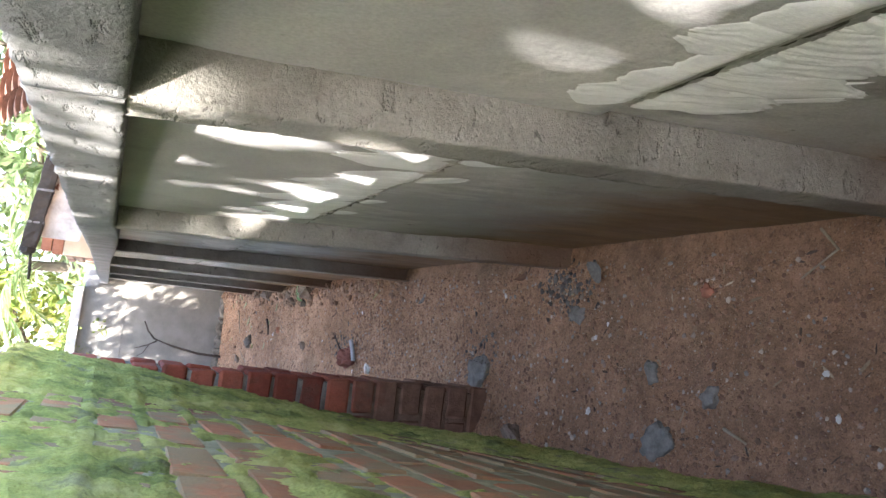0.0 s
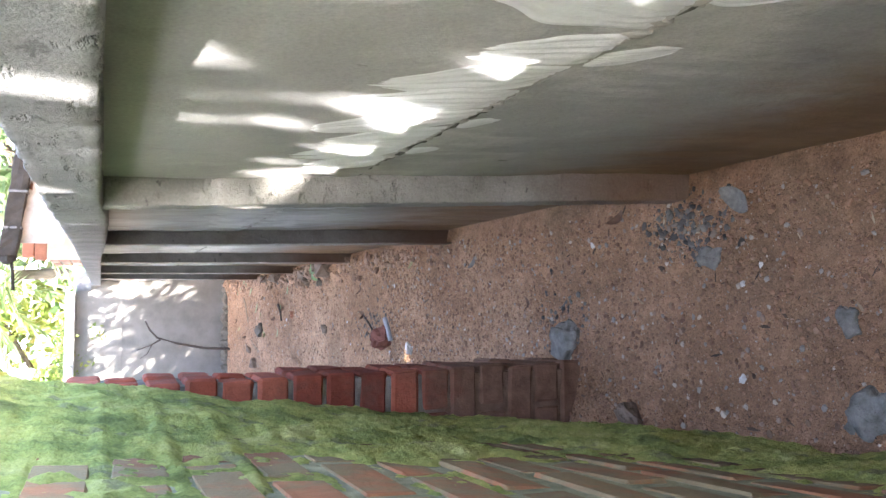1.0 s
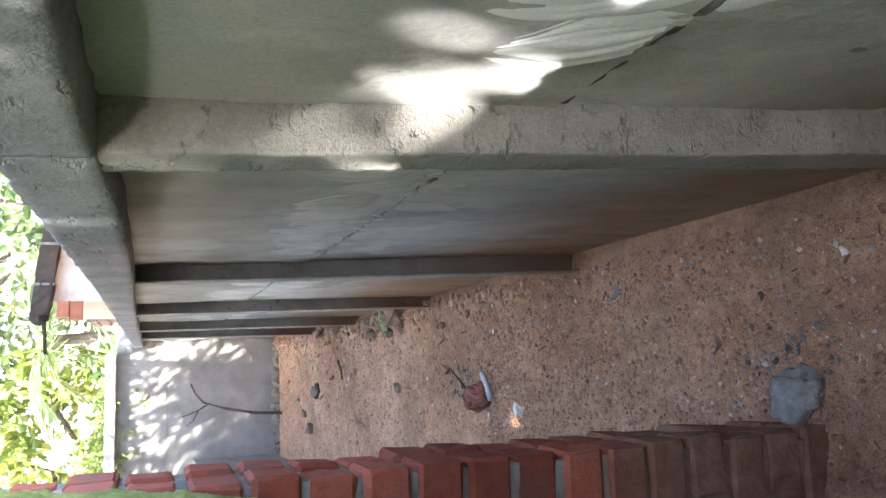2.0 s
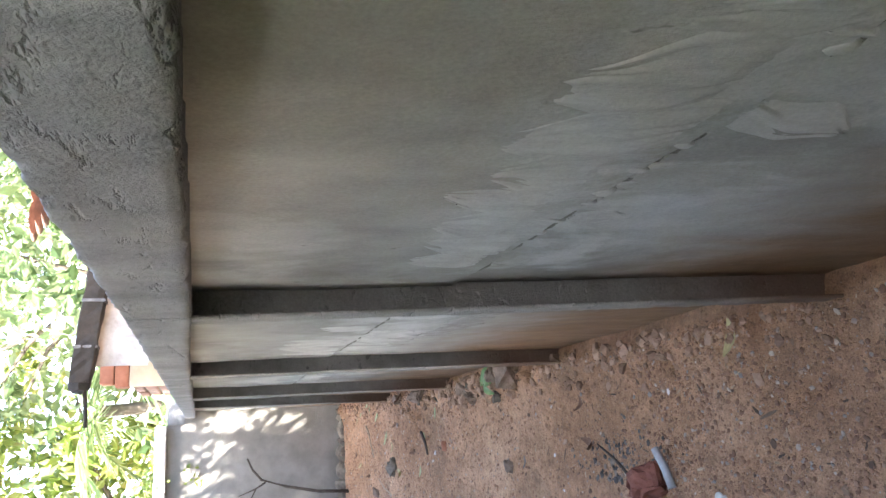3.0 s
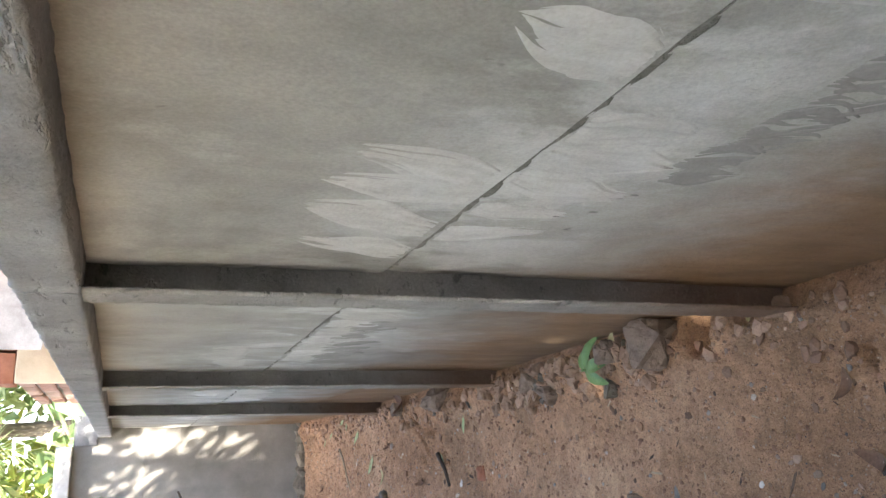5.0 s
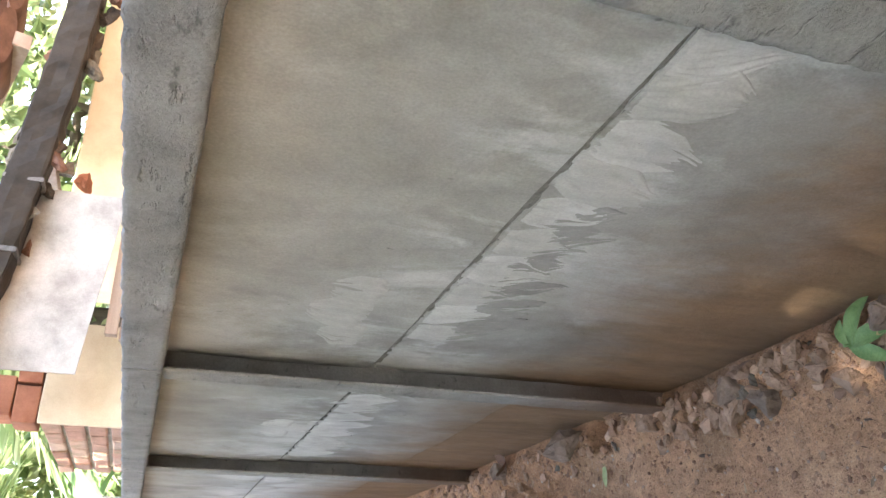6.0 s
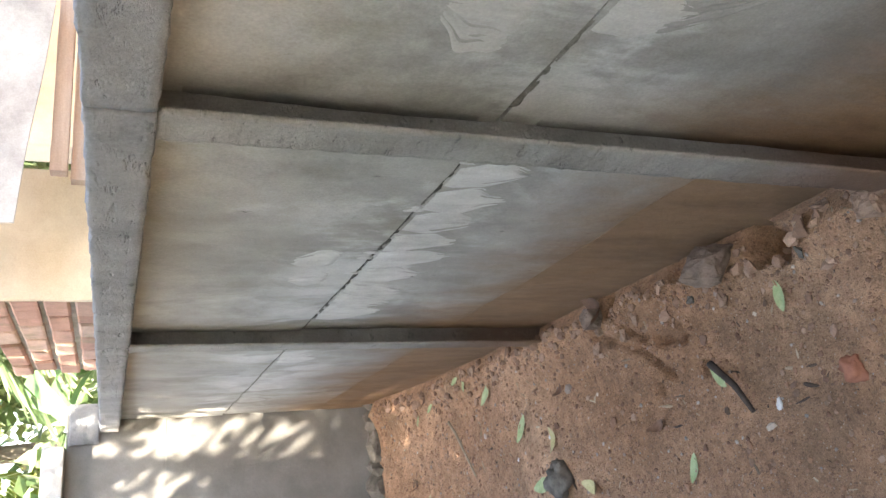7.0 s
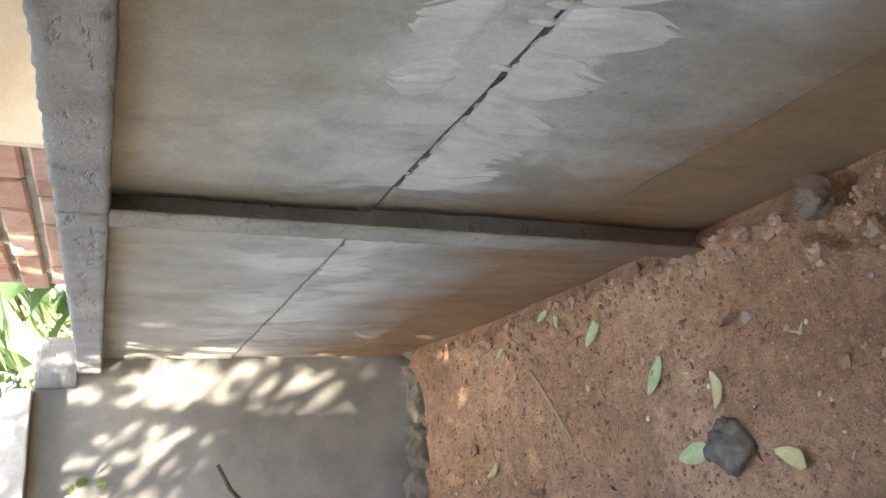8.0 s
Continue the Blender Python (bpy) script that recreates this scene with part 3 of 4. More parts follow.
# greyer trowel strokes further on
for bay, k, (y, reach, width, slant, start) in (
    [(5, k, v) for k, v in enumerate(((2.05, 0.14, 0.1, 0.1, 0.02), (2.2, 0.12, 0.12, 0.3, 0.02), (2.42, 0.15, 0.15, 0.3, 0.03), (2.66, 0.13, 0.09, -0.3, 0.06), (2.87, 0.13, 0.17, -0.1, 0.02), (2.54, 0.11, 0.14, 0.1, 0.05), (2.76, 0.11, 0.14, 0.0, 0.05), (2.97, 0.11, 0.12, 0.0, 0.03), (2.1, 0.13, 0.14, 0.2, 0.05), (2.32, 0.13, 0.14, 0.2, 0.05), (2.25, -0.07, 0.06, 0.4, 0.01), (2.4, -0.14, 0.08, -0.3, 0.012), (2.75, -0.09, 0.06, 0.1, 0.012)))]
    + [(6, k, v) for k, v in enumerate(((3.45, 0.15, 0.12, -0.2, 0.012), (3.75, 0.13, 0.1, -0.3, 0.012), (4.02, 0.16, 0.09, -0.35, 0.02), (4.07, 0.18, 0.08, -0.1, 0.014), (4.21, 0.18, 0.1, -0.45, 0.016), (4.32, 0.17, 0.09, -0.3, 0.012), (3.6, -0.15, 0.1, 0.1, 0.012), (3.89, -0.12, 0.09, 0.25, 0.012), (3.95, -0.16, 0.09, 0.0, 0.012), (4.02, -0.17, 0.08, -0.2, 0.012), (4.13, -0.13, 0.06, 0.03, 0.012), (4.24, -0.14, 0.07, 0.3, 0.012)))]
    + [(7, k, v) for k, v in enumerate(((4.56, -0.12, 0.1, 0.3, 0.012), (4.64, -0.13, 0.1, 0.2, 0.012), (4.72, -0.16, 0.1, -0.25, 0.012), (4.82, -0.15, 0.11, -0.2, 0.012), (4.93, -0.12, 0.1, 0.1, 0.012), (5.03, -0.12, 0.11, 0.0, 0.012), (5.14, -0.14, 0.12, 0.0, 0.012), (5.26, -0.12, 0.11, 0.1, 0.012), (5.37, -0.12, 0.11, 0.2, 0.012), (5.48, -0.11, 0.1, 0.2, 0.012)))]
    + [(8, k, v) for k, v in enumerate(((6.38, 0.09, 0.13, 0.2, 0.07), (6.52, 0.085, 0.1, 0.2, 0.06), (5.95, -0.13, 0.11, 0.2, 0.01), (6.06, -0.14, 0.11, 0.2, 0.01), (6.17, -0.13, 0.11, 0.2, 0.01), (6.28, -0.14, 0.11, 0.2, 0.01), (6.39, -0.16, 0.11, 0.2, 0.01), (6.5, -0.15, 0.11, 0.0, 0.01), (6.6, -0.15, 0.1, -0.3, 0.01), (6.7, -0.15, 0.1, -0.3, 0.01), (6.8, -0.13, 0.1, 0.1, 0.01), (6.9, -0.16, 0.1, 0.4, 0.01)))]
    + [(9, k, v) for k, v in enumerate(((7.5, -0.13, 0.12, 0.2, 0.01), (7.8, -0.12, 0.14, 0.1, 0.01), (8.1, -0.14, 0.14, 0.2, 0.01), (8.4, -0.12, 0.14, 0.0, 0.01)))]
):
    smear(bay, y, reach, width, bay * 7 + k * 2.3, SOFT_SMEAR if bay in (7, 9) and k % 2 else SMEAR, slant, start)
for k, (y, reach, width, slant, start) in enumerate(((5.3, 0.1, 0.17, -0.3, 0.1), (5.42, 0.12, 0.17, -0.3, 0.1), (5.52, 0.1, 0.14, -0.2, 0.08))):
    smear(7, y, reach, width, 120 + k, SOFT_SMEAR, slant, start, 0.0026)
# short ticks of pointing mortar dragged over the joint
for bay, count in ((5, 22), (8, 8), (4, 12)):
    rnd = random.Random(bay)
    for k in range(count):
        y = rnd.uniform(POSTS[bay - 1] + 0.12, POSTS[bay] - 0.04)
        smear(bay, y, rnd.choice((1, 1, -1)) * rnd.uniform(0.015, 0.045), rnd.uniform(0.008, 0.02), 200 + k * 0.7, SMEAR, rnd.uniform(-0.2, 0.3), -0.002, 0.0018)
# dark damp strokes below the joint
rnd = random.Random(12)
for k in range(15):
    y = 4.95 + 0.038 * k
    smear(7, y, -rnd.uniform(0.08, 0.13), rnd.uniform(0.05, 0.075), 60 + k * 1.9, DAMP_SMEAR, rnd.uniform(0.3, 0.7), 0.06 + 0.0022 * k + rnd.uniform(-0.012, 0.012), 0.0019)
for k in range(8):
    smear(6, 3.62 + 0.05 * k, -rnd.uniform(0.08, 0.12), 0.08, 90 + k, DAMP_SMEAR, 0.3, 0.17 + rnd.uniform(-0.02, 0.02), 0.0016)

# the old wall leans a little into the passage, less and less towards its far end
for ob in wall_east.children:
    for v in ob.data.vertices:
        at = v.co.y
        foot = np.interp(at, (1.8, 3.1, 4.4, 5.7, 7.0), (0.028, 0.024, 0.012, 0.004, 0.002))
        head = np.interp(at, (0.5, 1.8, 3.1, 4.4, 5.7, 7.0), (-0.05, -0.04, -0.013, -0.008, -0.007, 0.0))
        v.co.x += foot + (head - foot) * v.co.z / 1.26
        if ob.name.startswith("beam") and v.co.z < 1.29:
            v.co.z -= np.interp(at, (1.7, 2.2, 3.1, 4.0), (0.0, 0.014, 0.012, 0.0))

# ---- end wall across the passage ----
wall_north = holder("wall_north", (0, 0, 0), "grey rendered end wall with pale overhanging coping", "wall", kind="structure")
part("render_face", block(-1.3, 0.12, 8.88, 9.05, -0.1, 1.0535, 0.001, (14, 1, 12), 0.003, 2, 5), RENDER_GREY, wall_north)
part("render_face", block(-1.3, 0.12, 8.881, 9.05, 1.0545, 1.48, 0.001, (14, 1, 6), 0.003, 3, 5), RENDER_GREY, wall_north)
part("coping", block(-1.32, -0.06, 8.80, 9.1, 1.482, 1.57, 0.008, (24, 3, 2), 0.004, 5, 14), LIME, wall_north, "pale weathered coping slab")
part("end_block", block(-0.055, 0.13, 8.865, 9.02, 1.342, 1.47, 0.006, (4, 4, 3), 0.004, 8), CAST, wall_north)
footing = holder("rubble_footing", (0, 0, 0), "rough mortared rubble footing along the end wall", "footing", kind="structure")
rnd = random.Random(4)
x = -1.25
while x < 0.05:
    w = rnd.uniform(0.07, 0.15)
    st = part("stone", stone_bm((w * 1.25, rnd.uniform(0.14, 0.22), rnd.uniform(0.13, 0.2)), x * 9, 0.9), STONE, footing)
    st.matrix_basis = pose(x + w / 2, 8.785 + rnd.uniform(-0.025, 0.025), 0.05 + rnd.uniform(-0.015, 0.015), 0, 0, rnd.uniform(-30, 30))
    x += w

# ---- west side beyond the brick pier ----
wall_west = tagged(new("wall_west", mesh_of(block(-1.22, -1.03, 2.52, 8.9, -0.1, 0.82, 0.006, (1, 40, 12), 0.004, 3, 6), "wall_west", RENDER_GREY)), "grey cement-rendered side wall", "wall", kind="structure")

# mostly unseen; its height is chosen to cut sky light from the west
house = tagged(new("wall_house", mesh_of(block(-1.5, -1.06, -3.4, 2.45, -0.1, 2.0, 0.006, (1, 8, 6), 0.003, 3, 4), "wall_house", HOUSE)), "dark painted house wall behind the mossy wall, raised as light blocker", "wall", kind="structure")

# ---- old mossy brick wall ----
COURSE, BRICK = 0.083, (0.218, 0.105, 0.066)


def moss_face(y, z):
    """The x of the leaning, bulging brick face."""
    base = -0.585 + 0.11 * min(2.28 - y, 1.7)
    lean = 0.15 * min(1.0, max(0.0, (y - 0.5) / 1.78))
    return base + lean * z


def moss_cover(y, z):
    """How far the moss stands before the bricks, in metres; below zero there is none."""
    p = (0, y, z)
    ramp = lambda v: max(0.0, min(1.0, v))  # noqa: E731
    m = wobble(p, 2.6, 0.010, 11) + wobble(p, 7.5, 0.012, 12) + wobble(p, 24, 0.007, 13) + wobble(p, 60, 0.004, 14) + wobble(p, 150, 0.0025, 15) - 0.0075
    m += 0.022 * ramp((y - 1.4) / 0.35) + 0.012 * ramp((z - 0.98) / 0.3) + 0.016 * ramp((0.5 - z) / 0.2) + 0.012 * ramp((0.55 - y) / 0.4)
    # it creeps along the mortar joints
    row, up = divmod(z - 0.02, COURSE)
    along = (y + 0.5 - (0.12 if row % 2 else 0.0) + 0.119) % 0.238
    if up > 0.064 or min(along, 0.238 - along) < 0.011:
        m += 0.003
    return m


mossy = holder("wall_mossy", (0, 0, 0), "old leaning brick wall overgrown with green moss", "wall", kind="structure")
Y_END, Y_NEAR, TOP = 2.27, -0.55, 1.45
ny, nz = 440, 230
verts, faces = [], []
for j in range(ny + 1):
    y = Y_NEAR + (Y_END - Y_NEAR) * j / ny
    for k in range(nz + 1):
        z = TOP * k / nz
        verts.append((moss_face(y, z) + moss_cover(y, z) - 0.001, y, z))
w = nz + 1
faces = [(j * w + k, (j + 1) * w + k, (j + 1) * w + k + 1, j * w + k + 1) for j in range(ny) for k in range(nz)]
tagged(part("moss", raw("moss", verts, faces, MOSS, True), MOSS, mossy, "thick green and yellow moss"), kind="stuff")
verts, faces = [], []
stations = [-3.4] + [Y_NEAR + (Y_END - Y_NEAR) * k / 28 for k in range(29)]
for y in stations:
    for z in (-0.1, 0.5, 1.0, TOP):
        verts.append((moss_face(y, z) - 0.002, y, z))
    for z in (TOP, -0.1):
        verts.append((-1.0, y, z))
n = len(stations)
for j in range(n - 1):
    for k in range(6):
        a, b = j * 6 + k, j * 6 + (k + 1) % 6
        faces.append((a, a + 6, b + 6, b))
faces += [(0, 1, 2, 3, 4, 5), tuple((n - 1) * 6 + k for k in (0, 5, 4, 3, 2, 1))]
bm = bmesh.new()
core = raw("core", verts, faces, DIRTY_MORTAR)
bm.from_mesh(core)
bpy.data.meshes.remove(core)
bmesh.ops.recalc_face_normals(bm, faces=bm.faces[:])
part("mortar", bm, DIRTY_MORTAR, mossy)

# ---- brick pier at the end of the mossy wall ----
pier = holder("brick_pier", (-0.48, 2.4, 0), "red brick pier with rough grey mortar", "pier", kind="structure")
part("mortar", block(-0.115, 0.092, -0.1125, 0.1, -0.1, 1.52, 0.003, (5, 3, 80), 0.004, 9, 30), MORTAR, pier)

part("cement_patch", block(-0.12, 0.083, -0.128, 0.1, 1.13, 1.52, 0.01, (6, 6, 12), 0.012, 4, 14), LIME, pier, "pale rough cement patch")

# ---- shed beyond the slab wall ----
shed = holder("shed", (0.15, 7.12, 0), "small brick shed with beige plastered end and hanging sheet", "shed")
part("wall_core", block(0.012, 0.36, 0.012, 1.06, 0, 1.63, 0.003), MORTAR, shed)
part("plaster_end", block(0.0, 0.37, -0.012, 0.01, 0, 1.64, 0.005, (6, 1, 20), 0.002, 4), BEIGE, shed, "beige plastered end face")
for k, (x0, x1, z0) in enumerate(((0.0, 0.13, 1.645), (0.14, 0.3, 1.648), (0.02, 0.16, 1.73))):
    part("clay_block", block(x0, x1, 0.0, 0.16, z0, z0 + 0.08, 0.006, (3, 3, 2), 0.003, k), CLAY, shed)
part("back_wall", block(0.7, 3.0, 0.55, 0.7, 0, 1.76, 0.01), BEIGE, shed, "beige plastered wall")

roof = holder("shed_roof", (1.34, 6.72, 1.92), "old clay-tiled shed roof on timber rafters, shade in its colour", "roof")
for r in range(7):
    for k in range(9):
        bm = tube([(0, 0, 0), (0, 0.13, 0.04), (0, 0.26, 0.08)], 0.1, 12)
        bmesh.ops.scale(bm, vec=(1.25, 1, 0.3), verts=bm.verts[:])
        part("roof_tile", bm, ROOF_CLAY, roof).matrix_basis = pose(0.1 + 0.24 * k, 0.22 * r, 0.03 + 0.075 * r, 3)
for k in range(4):
    part("rafter", block(0.08 + 0.6 * k, 0.14 + 0.6 * k, 0.02, 1.6, -0.06, 0.0, 0.004), TIMBER, roof).matrix_basis = pose(0, 0, 0, 18.5)

sheet = holder("hanging_sheet", (0.55, 6.8, 1.66), "pale fibre-cement sheet hung under the eave", "sheet")
bm = block(-0.3, 0.34, -0.004, 0.004, -0.14, 0.17, 0.001, (24, 1, 8))
for v in bm.verts:
    v.co.y += 0.012 * math.sin(v.co.x * 14) + 0.05 * v.co.z
    v.co.z -= 0.1 * (v.co.x + 0.3)
part("sheet", bm, SHEET, sheet)

gutter = holder("eave_gutter", (0.15, 6.75, 1.868), "black plastic eave gutter with dusty brackets", "gutter")
bm = block(0.0, 2.4, -0.06, 0.06, -0.055, 0.06, 0.008, (70, 3, 3), 0.012, 6, 9)
for v in bm.verts:
    v.co.z -= np.interp(v.co.x, (0, 0.36, 0.73, 1.2, 2.4), (0, 0.045, 0.09, 0.133, 0.2))
part("trough", bm, GUTTER, gutter)
rnd = random.Random(77)
for k in range(36):  # broken tiles and caked leaves lodged in it
    x = 0.5 + 1.7 * rnd.random()
    w = rnd.uniform(0.06, 0.19)
    bit = part("lodged_scrap", clod_bm((w, 0.05, w * 0.5), 300 + k), (ROOF_CLAY, TWIG, STONE, TWIG)[k % 4], gutter)
    bit.matrix_basis = pose(x, rnd.uniform(-0.04, 0.06), -0.02 - 0.1 * x + rnd.uniform(-0.07, 0.06), rnd.uniform(-30, 30), rnd.uniform(-40, 40), rnd.uniform(-30, 30))
part("end_cap", stone_bm((0.11, 0.12, 0.12), 3, 1.0, 2, 0.2), GUTTER, gutter)
part("drop_rod", tube([(-0.02, 0.02, -0.02), (-0.12, 0.02, -0.03), (-0.24, 0.02, -0.036)], 0.012, 8), GUTTER, gutter)
for k in range(3):
    br = part("bracket", block(-0.009, 0.009, -0.063, 0.063, -0.063, 0.063, 0.004), BRACKET, gutter)
    br.matrix_basis = pose(0.2 + 0.26 * k, 0, -0.025 - 0.032 * k)
part("bearer", block(0.3, 1.2, 0.14, 0.16, -0.56, -0.49, 0.003), TIMBER, gutter)
part("hanger", block(0.86, 0.9, 0.03, 0.95, -0.15, -0.11, 0.004), TIMBER, gutter)

for k, (z, y, label) in enumerate(((1.44, 6.9, ""), (1.395, 6.95, ""))):
    plank = tagged(new("plank", mesh_of(block(0.42, 1.02, y - 0.02, y + 0.02, z - 0.02, z + 0.02, 0.003, (12, 1, 1), 0.0015, k), "plank", TIMBER)), "weathered timber batten resting behind the wall", "batten", "battens behind the wall")

for k, (x, z, size, mat_, name, label) in enumerate(((1.0, 1.625, 0.085, CLAY, "clay_lump", "broken orange clay brick on the shed wall"), (1.05, 1.7, 0.09, STONE, "rubble_lump", "grey-brown lump of old mortar under the eave"))):
    ob = new(name, mesh_of(clod_bm((size, 0.12, size * 0.8), 400 + k, 9), name, mat_))
    ob.matrix_basis = pose(x, 6.95, z)
    tagged(ob, label, "rubble")

# ---- branch leaning on the end wall ----
branch = holder("dead_branch", (-0.64, 8.55, 0.05), "bare dark forked branch leaning on the end wall", "branch")
part("stem", tube([(0, 0, 0), (0.01, 0.1, 0.25), (0.06, 0.16, 0.5), (0.12, 0.2, 0.69), (0.2, 0.23, 0.76), (0.29, 0.27, 0.8)], 0.014, 8, 0.007), TWIG, branch)
part("twig", tube([(0.1, 0.19, 0.66), (0.05, 0.22, 0.74), (0.0, 0.25, 0.87)], 0.009, 6, 0.004), TWIG, branch)
part("twig", tube([(0.06, 0.215, 0.73), (-0.04, 0.22, 0.78), (-0.08, 0.24, 0.84)], 0.006, 6, 0.003), TWIG, branch)


# ---- plants ----
def leaf_cloud(name, material, count, place, size, seed, wide=0.5, droop=0.4):
    """Many small folded leaves; place(rng) gives the middle of each."""
    rng = np.random.default_rng(seed)
    verts, faces = [], []
    for _ in range(count):
        c = np.array(place(rng))
        out = rng.normal(size=3)
        out[2] -= droop
        out /= np.linalg.norm(out)
        side = np.cross(out, rng.normal(size=3))
        side /= np.linalg.norm(side) + 1e-9
        up = np.cross(side, out)
        l = size * rng.uniform(0.6, 1.35)
        s = l * wide * 0.5
        b = len(verts)
        verts += [c, c + out * l * 0.45 + side * s + up * s * 0.25, c + out * l, c + out * l * 0.45 - side * s + up * s * 0.25]
        faces += [(b, b + 1, b + 2), (b, b + 2, b + 3)]
    return raw(name, verts, faces, material)


def clumps(seed, count, centre, spread, radius):
    rng = np.random.default_rng(seed)
    mids = np.array(centre) + rng.uniform(-1, 1, size=(count, 3)) * np.array(spread)
    rad = radius * rng.uniform(0.6, 1.3, size=count)

    def place(r):
        k = r.integers(count)
        d = r.normal(size=3)
        return mids[k] + d / np.linalg.norm(d) * rad[k] * r.uniform(0.2, 1) ** 0.5

    return place


def tree(place, height, label, crown_centre, spread, count, size, seed, material, clump_count=60, radius=0.45):
    ob = holder("tree", place, label, "tree")
    p, c = Vector(place), Vector(crown_centre)
    top = c - p
    bm = tube([(0, 0, -0.1), top * 0.25 + Vector((0.1, 0, 0)), top * 0.6, top], 0.16, 10, 0.05)
    rr = random.Random(seed)
    for k in range(9):
        a = top * rr.uniform(0.45, 0.95)
        b = top + Vector([rr.uniform(-1, 1) * s * 0.85 for s in spread])
        limb = tube([a, a.lerp(b, 0.5) + Vector((0, 0, 0.15)), b], 0.045, 6, 0.012)
        tmp = mesh_of(limb, "limb", BARK)
        bm.from_mesh(tmp)
        bpy.data.meshes.remove(tmp)
    part("trunk", bm, BARK, ob)
    part("crown", leaf_cloud("crown", material, count, clumps(seed, clump_count, tuple(top), spread, radius), size, seed), material, ob)
    return ob


# crowns out of view, set along the sun's rays to shade and dapple the walls
tree((-3.6, 1.2, 0), 5, "unseen broad shade tree with dense green crown", (-2.75, 2.3, 5.0), (1.75, 2.9, 0.6), 36000, 0.17, 21, GREEN_LEAF, 230, 0.5)
tree((-3.9, -2.6, 0), 5, "unseen shade tree with loose green crown, dapples the sun", (-3.0, -2.1, 5.0), (1.4, 1.1, 0.6), 2750, 0.15, 22, GREEN_LEAF, 60, 0.36)
tree((-4.4, 7.2, 0), 4, "unseen shade tree with loose green crown, dapples the sun", (-2.4, 6.6, 3.5), (1.2, 1.45, 0.3), 6200, 0.1, 23, GREEN_LEAF, 210, 0.2)
# added out of view to hold back low sky light from the west
tree((-3.9, 5.0, 0), 3, "unseen leafy tree added to block western sky light", (-3.4, 5.6, 2.0), (0.6, 3.6, 1.4), 15000, 0.2, 25, GREEN_LEAF, 140, 0.42)
# unseen wall behind the start, this tall to darken the posts' south sides
wall_south = tagged(new("wall_south", mesh_of(block(-3.2, 1.6, -3.6, -3.45, -0.1, 3.7, 0.006, (6, 1, 6), 0.004, 3, 4), "wall_south", RENDER_GREY)), "unseen grey wall behind the passage, added to block sky light", "wall", kind="structure")
# added crown, never in view, that keeps direct sun off the shed
tree((-2.0, 4.4, 0.0), 5, "unseen slender tree added to shade the shed", (-1.3, 4.9, 5.0), (0.62, 0.62, 0.3), 4600, 0.15, 28, GREEN_LEAF, 50, 0.3)
# more unseen leaves, put here to screen the low southern sky
tree((-1.9, -7.0, 0), 5, "unseen trees added behind the passage to block southern sky", (-1.0, -9.0, 1.8), (4.0, 0.8, 1.3), 5000, 0.3, 24, GREEN_LEAF, 60, 0.6)


def shrub(name, place, label, spread, count, size, seed, material, wide=0.5, radius=0.16):
    ob = holder(name, place, label, "shrub")
    rr = random.Random(seed)
    stems = bmesh.new()
    for k in range(7):
        b = Vector([rr.uniform(-1, 1) * s * 0.8 for s in spread]) + Vector((0, 0, spread[2]))
        tmp = mesh_of(tube([(0, 0, -spread[2] * 0.2), b * 0.5 + Vector((0.03, 0, 0.05)), b], 0.014, 6, 0.005), "stem", BARK)
        stems.from_mesh(tmp)
        bpy.data.meshes.remove(tmp)
    part("stems", stems, BARK, ob)
    part("foliage", leaf_cloud("foliage", material, count, clumps(seed, 40, (0, 0, spread[2]), spread, radius), size, seed, wide), material, ob)
    return ob


def arched_leaf(length, width, arch, seed):
    """A broad leaf on an arching midrib, torn at the margin."""
    bm = bmesh.new()
    rr = random.Random(seed)
    rows = []
    for j in range(19):
        t = j / 18
        half = width * 0.5 * max(0.04, math.sin(math.pi * min(1, max(0, (t - 0.12) / 0.88))) ** 0.6)
        y, z = length * t * (1 - 0.25 * arch * t), length * (0.75 * t - arch * t * t)
        tear = rr.uniform(0.75, 1.0)
        rows.append([bm.verts.new((k * half * tear, y, z + abs(k) * half * 0.35 - (k * half) ** 2 * 0.8)) for k in (-1, -0.6, -0.2, 0, 0.2, 0.6, 1)])
    for a, b in zip(rows, rows[1:]):
        for k in range(6):
            bm.faces.new((a[k], a[k + 1], b[k + 1], b[k])).smooth = True
    return bm


def banana_plant(x, y, height, count, seed, length=1.0):
    ob = holder("banana_plant", (x, y, 0), "tall banana plant with broad pale green leaves", "plant", "banana plants")
    rr = random.Random(seed)
    part("stem", tube([(0, 0, -0.05), (0.02, 0, height * 0.5), (0, 0.02, height)], 0.08, 10, 0.045), FALLEN_GREEN, ob)
    for k in range(count):
        lf = part("leaf", arched_leaf(length * rr.uniform(0.8, 1.2), length * rr.uniform(0.26, 0.36), rr.uniform(0.55, 1.0), seed + k), BANANA_LEAF, ob)
        lf.matrix_basis = pose(0, 0, height - 0.1 * rr.random(), rr.uniform(-12, 18), rr.uniform(-15, 15), k * 360 / count + rr.uniform(-25, 25))
    return ob


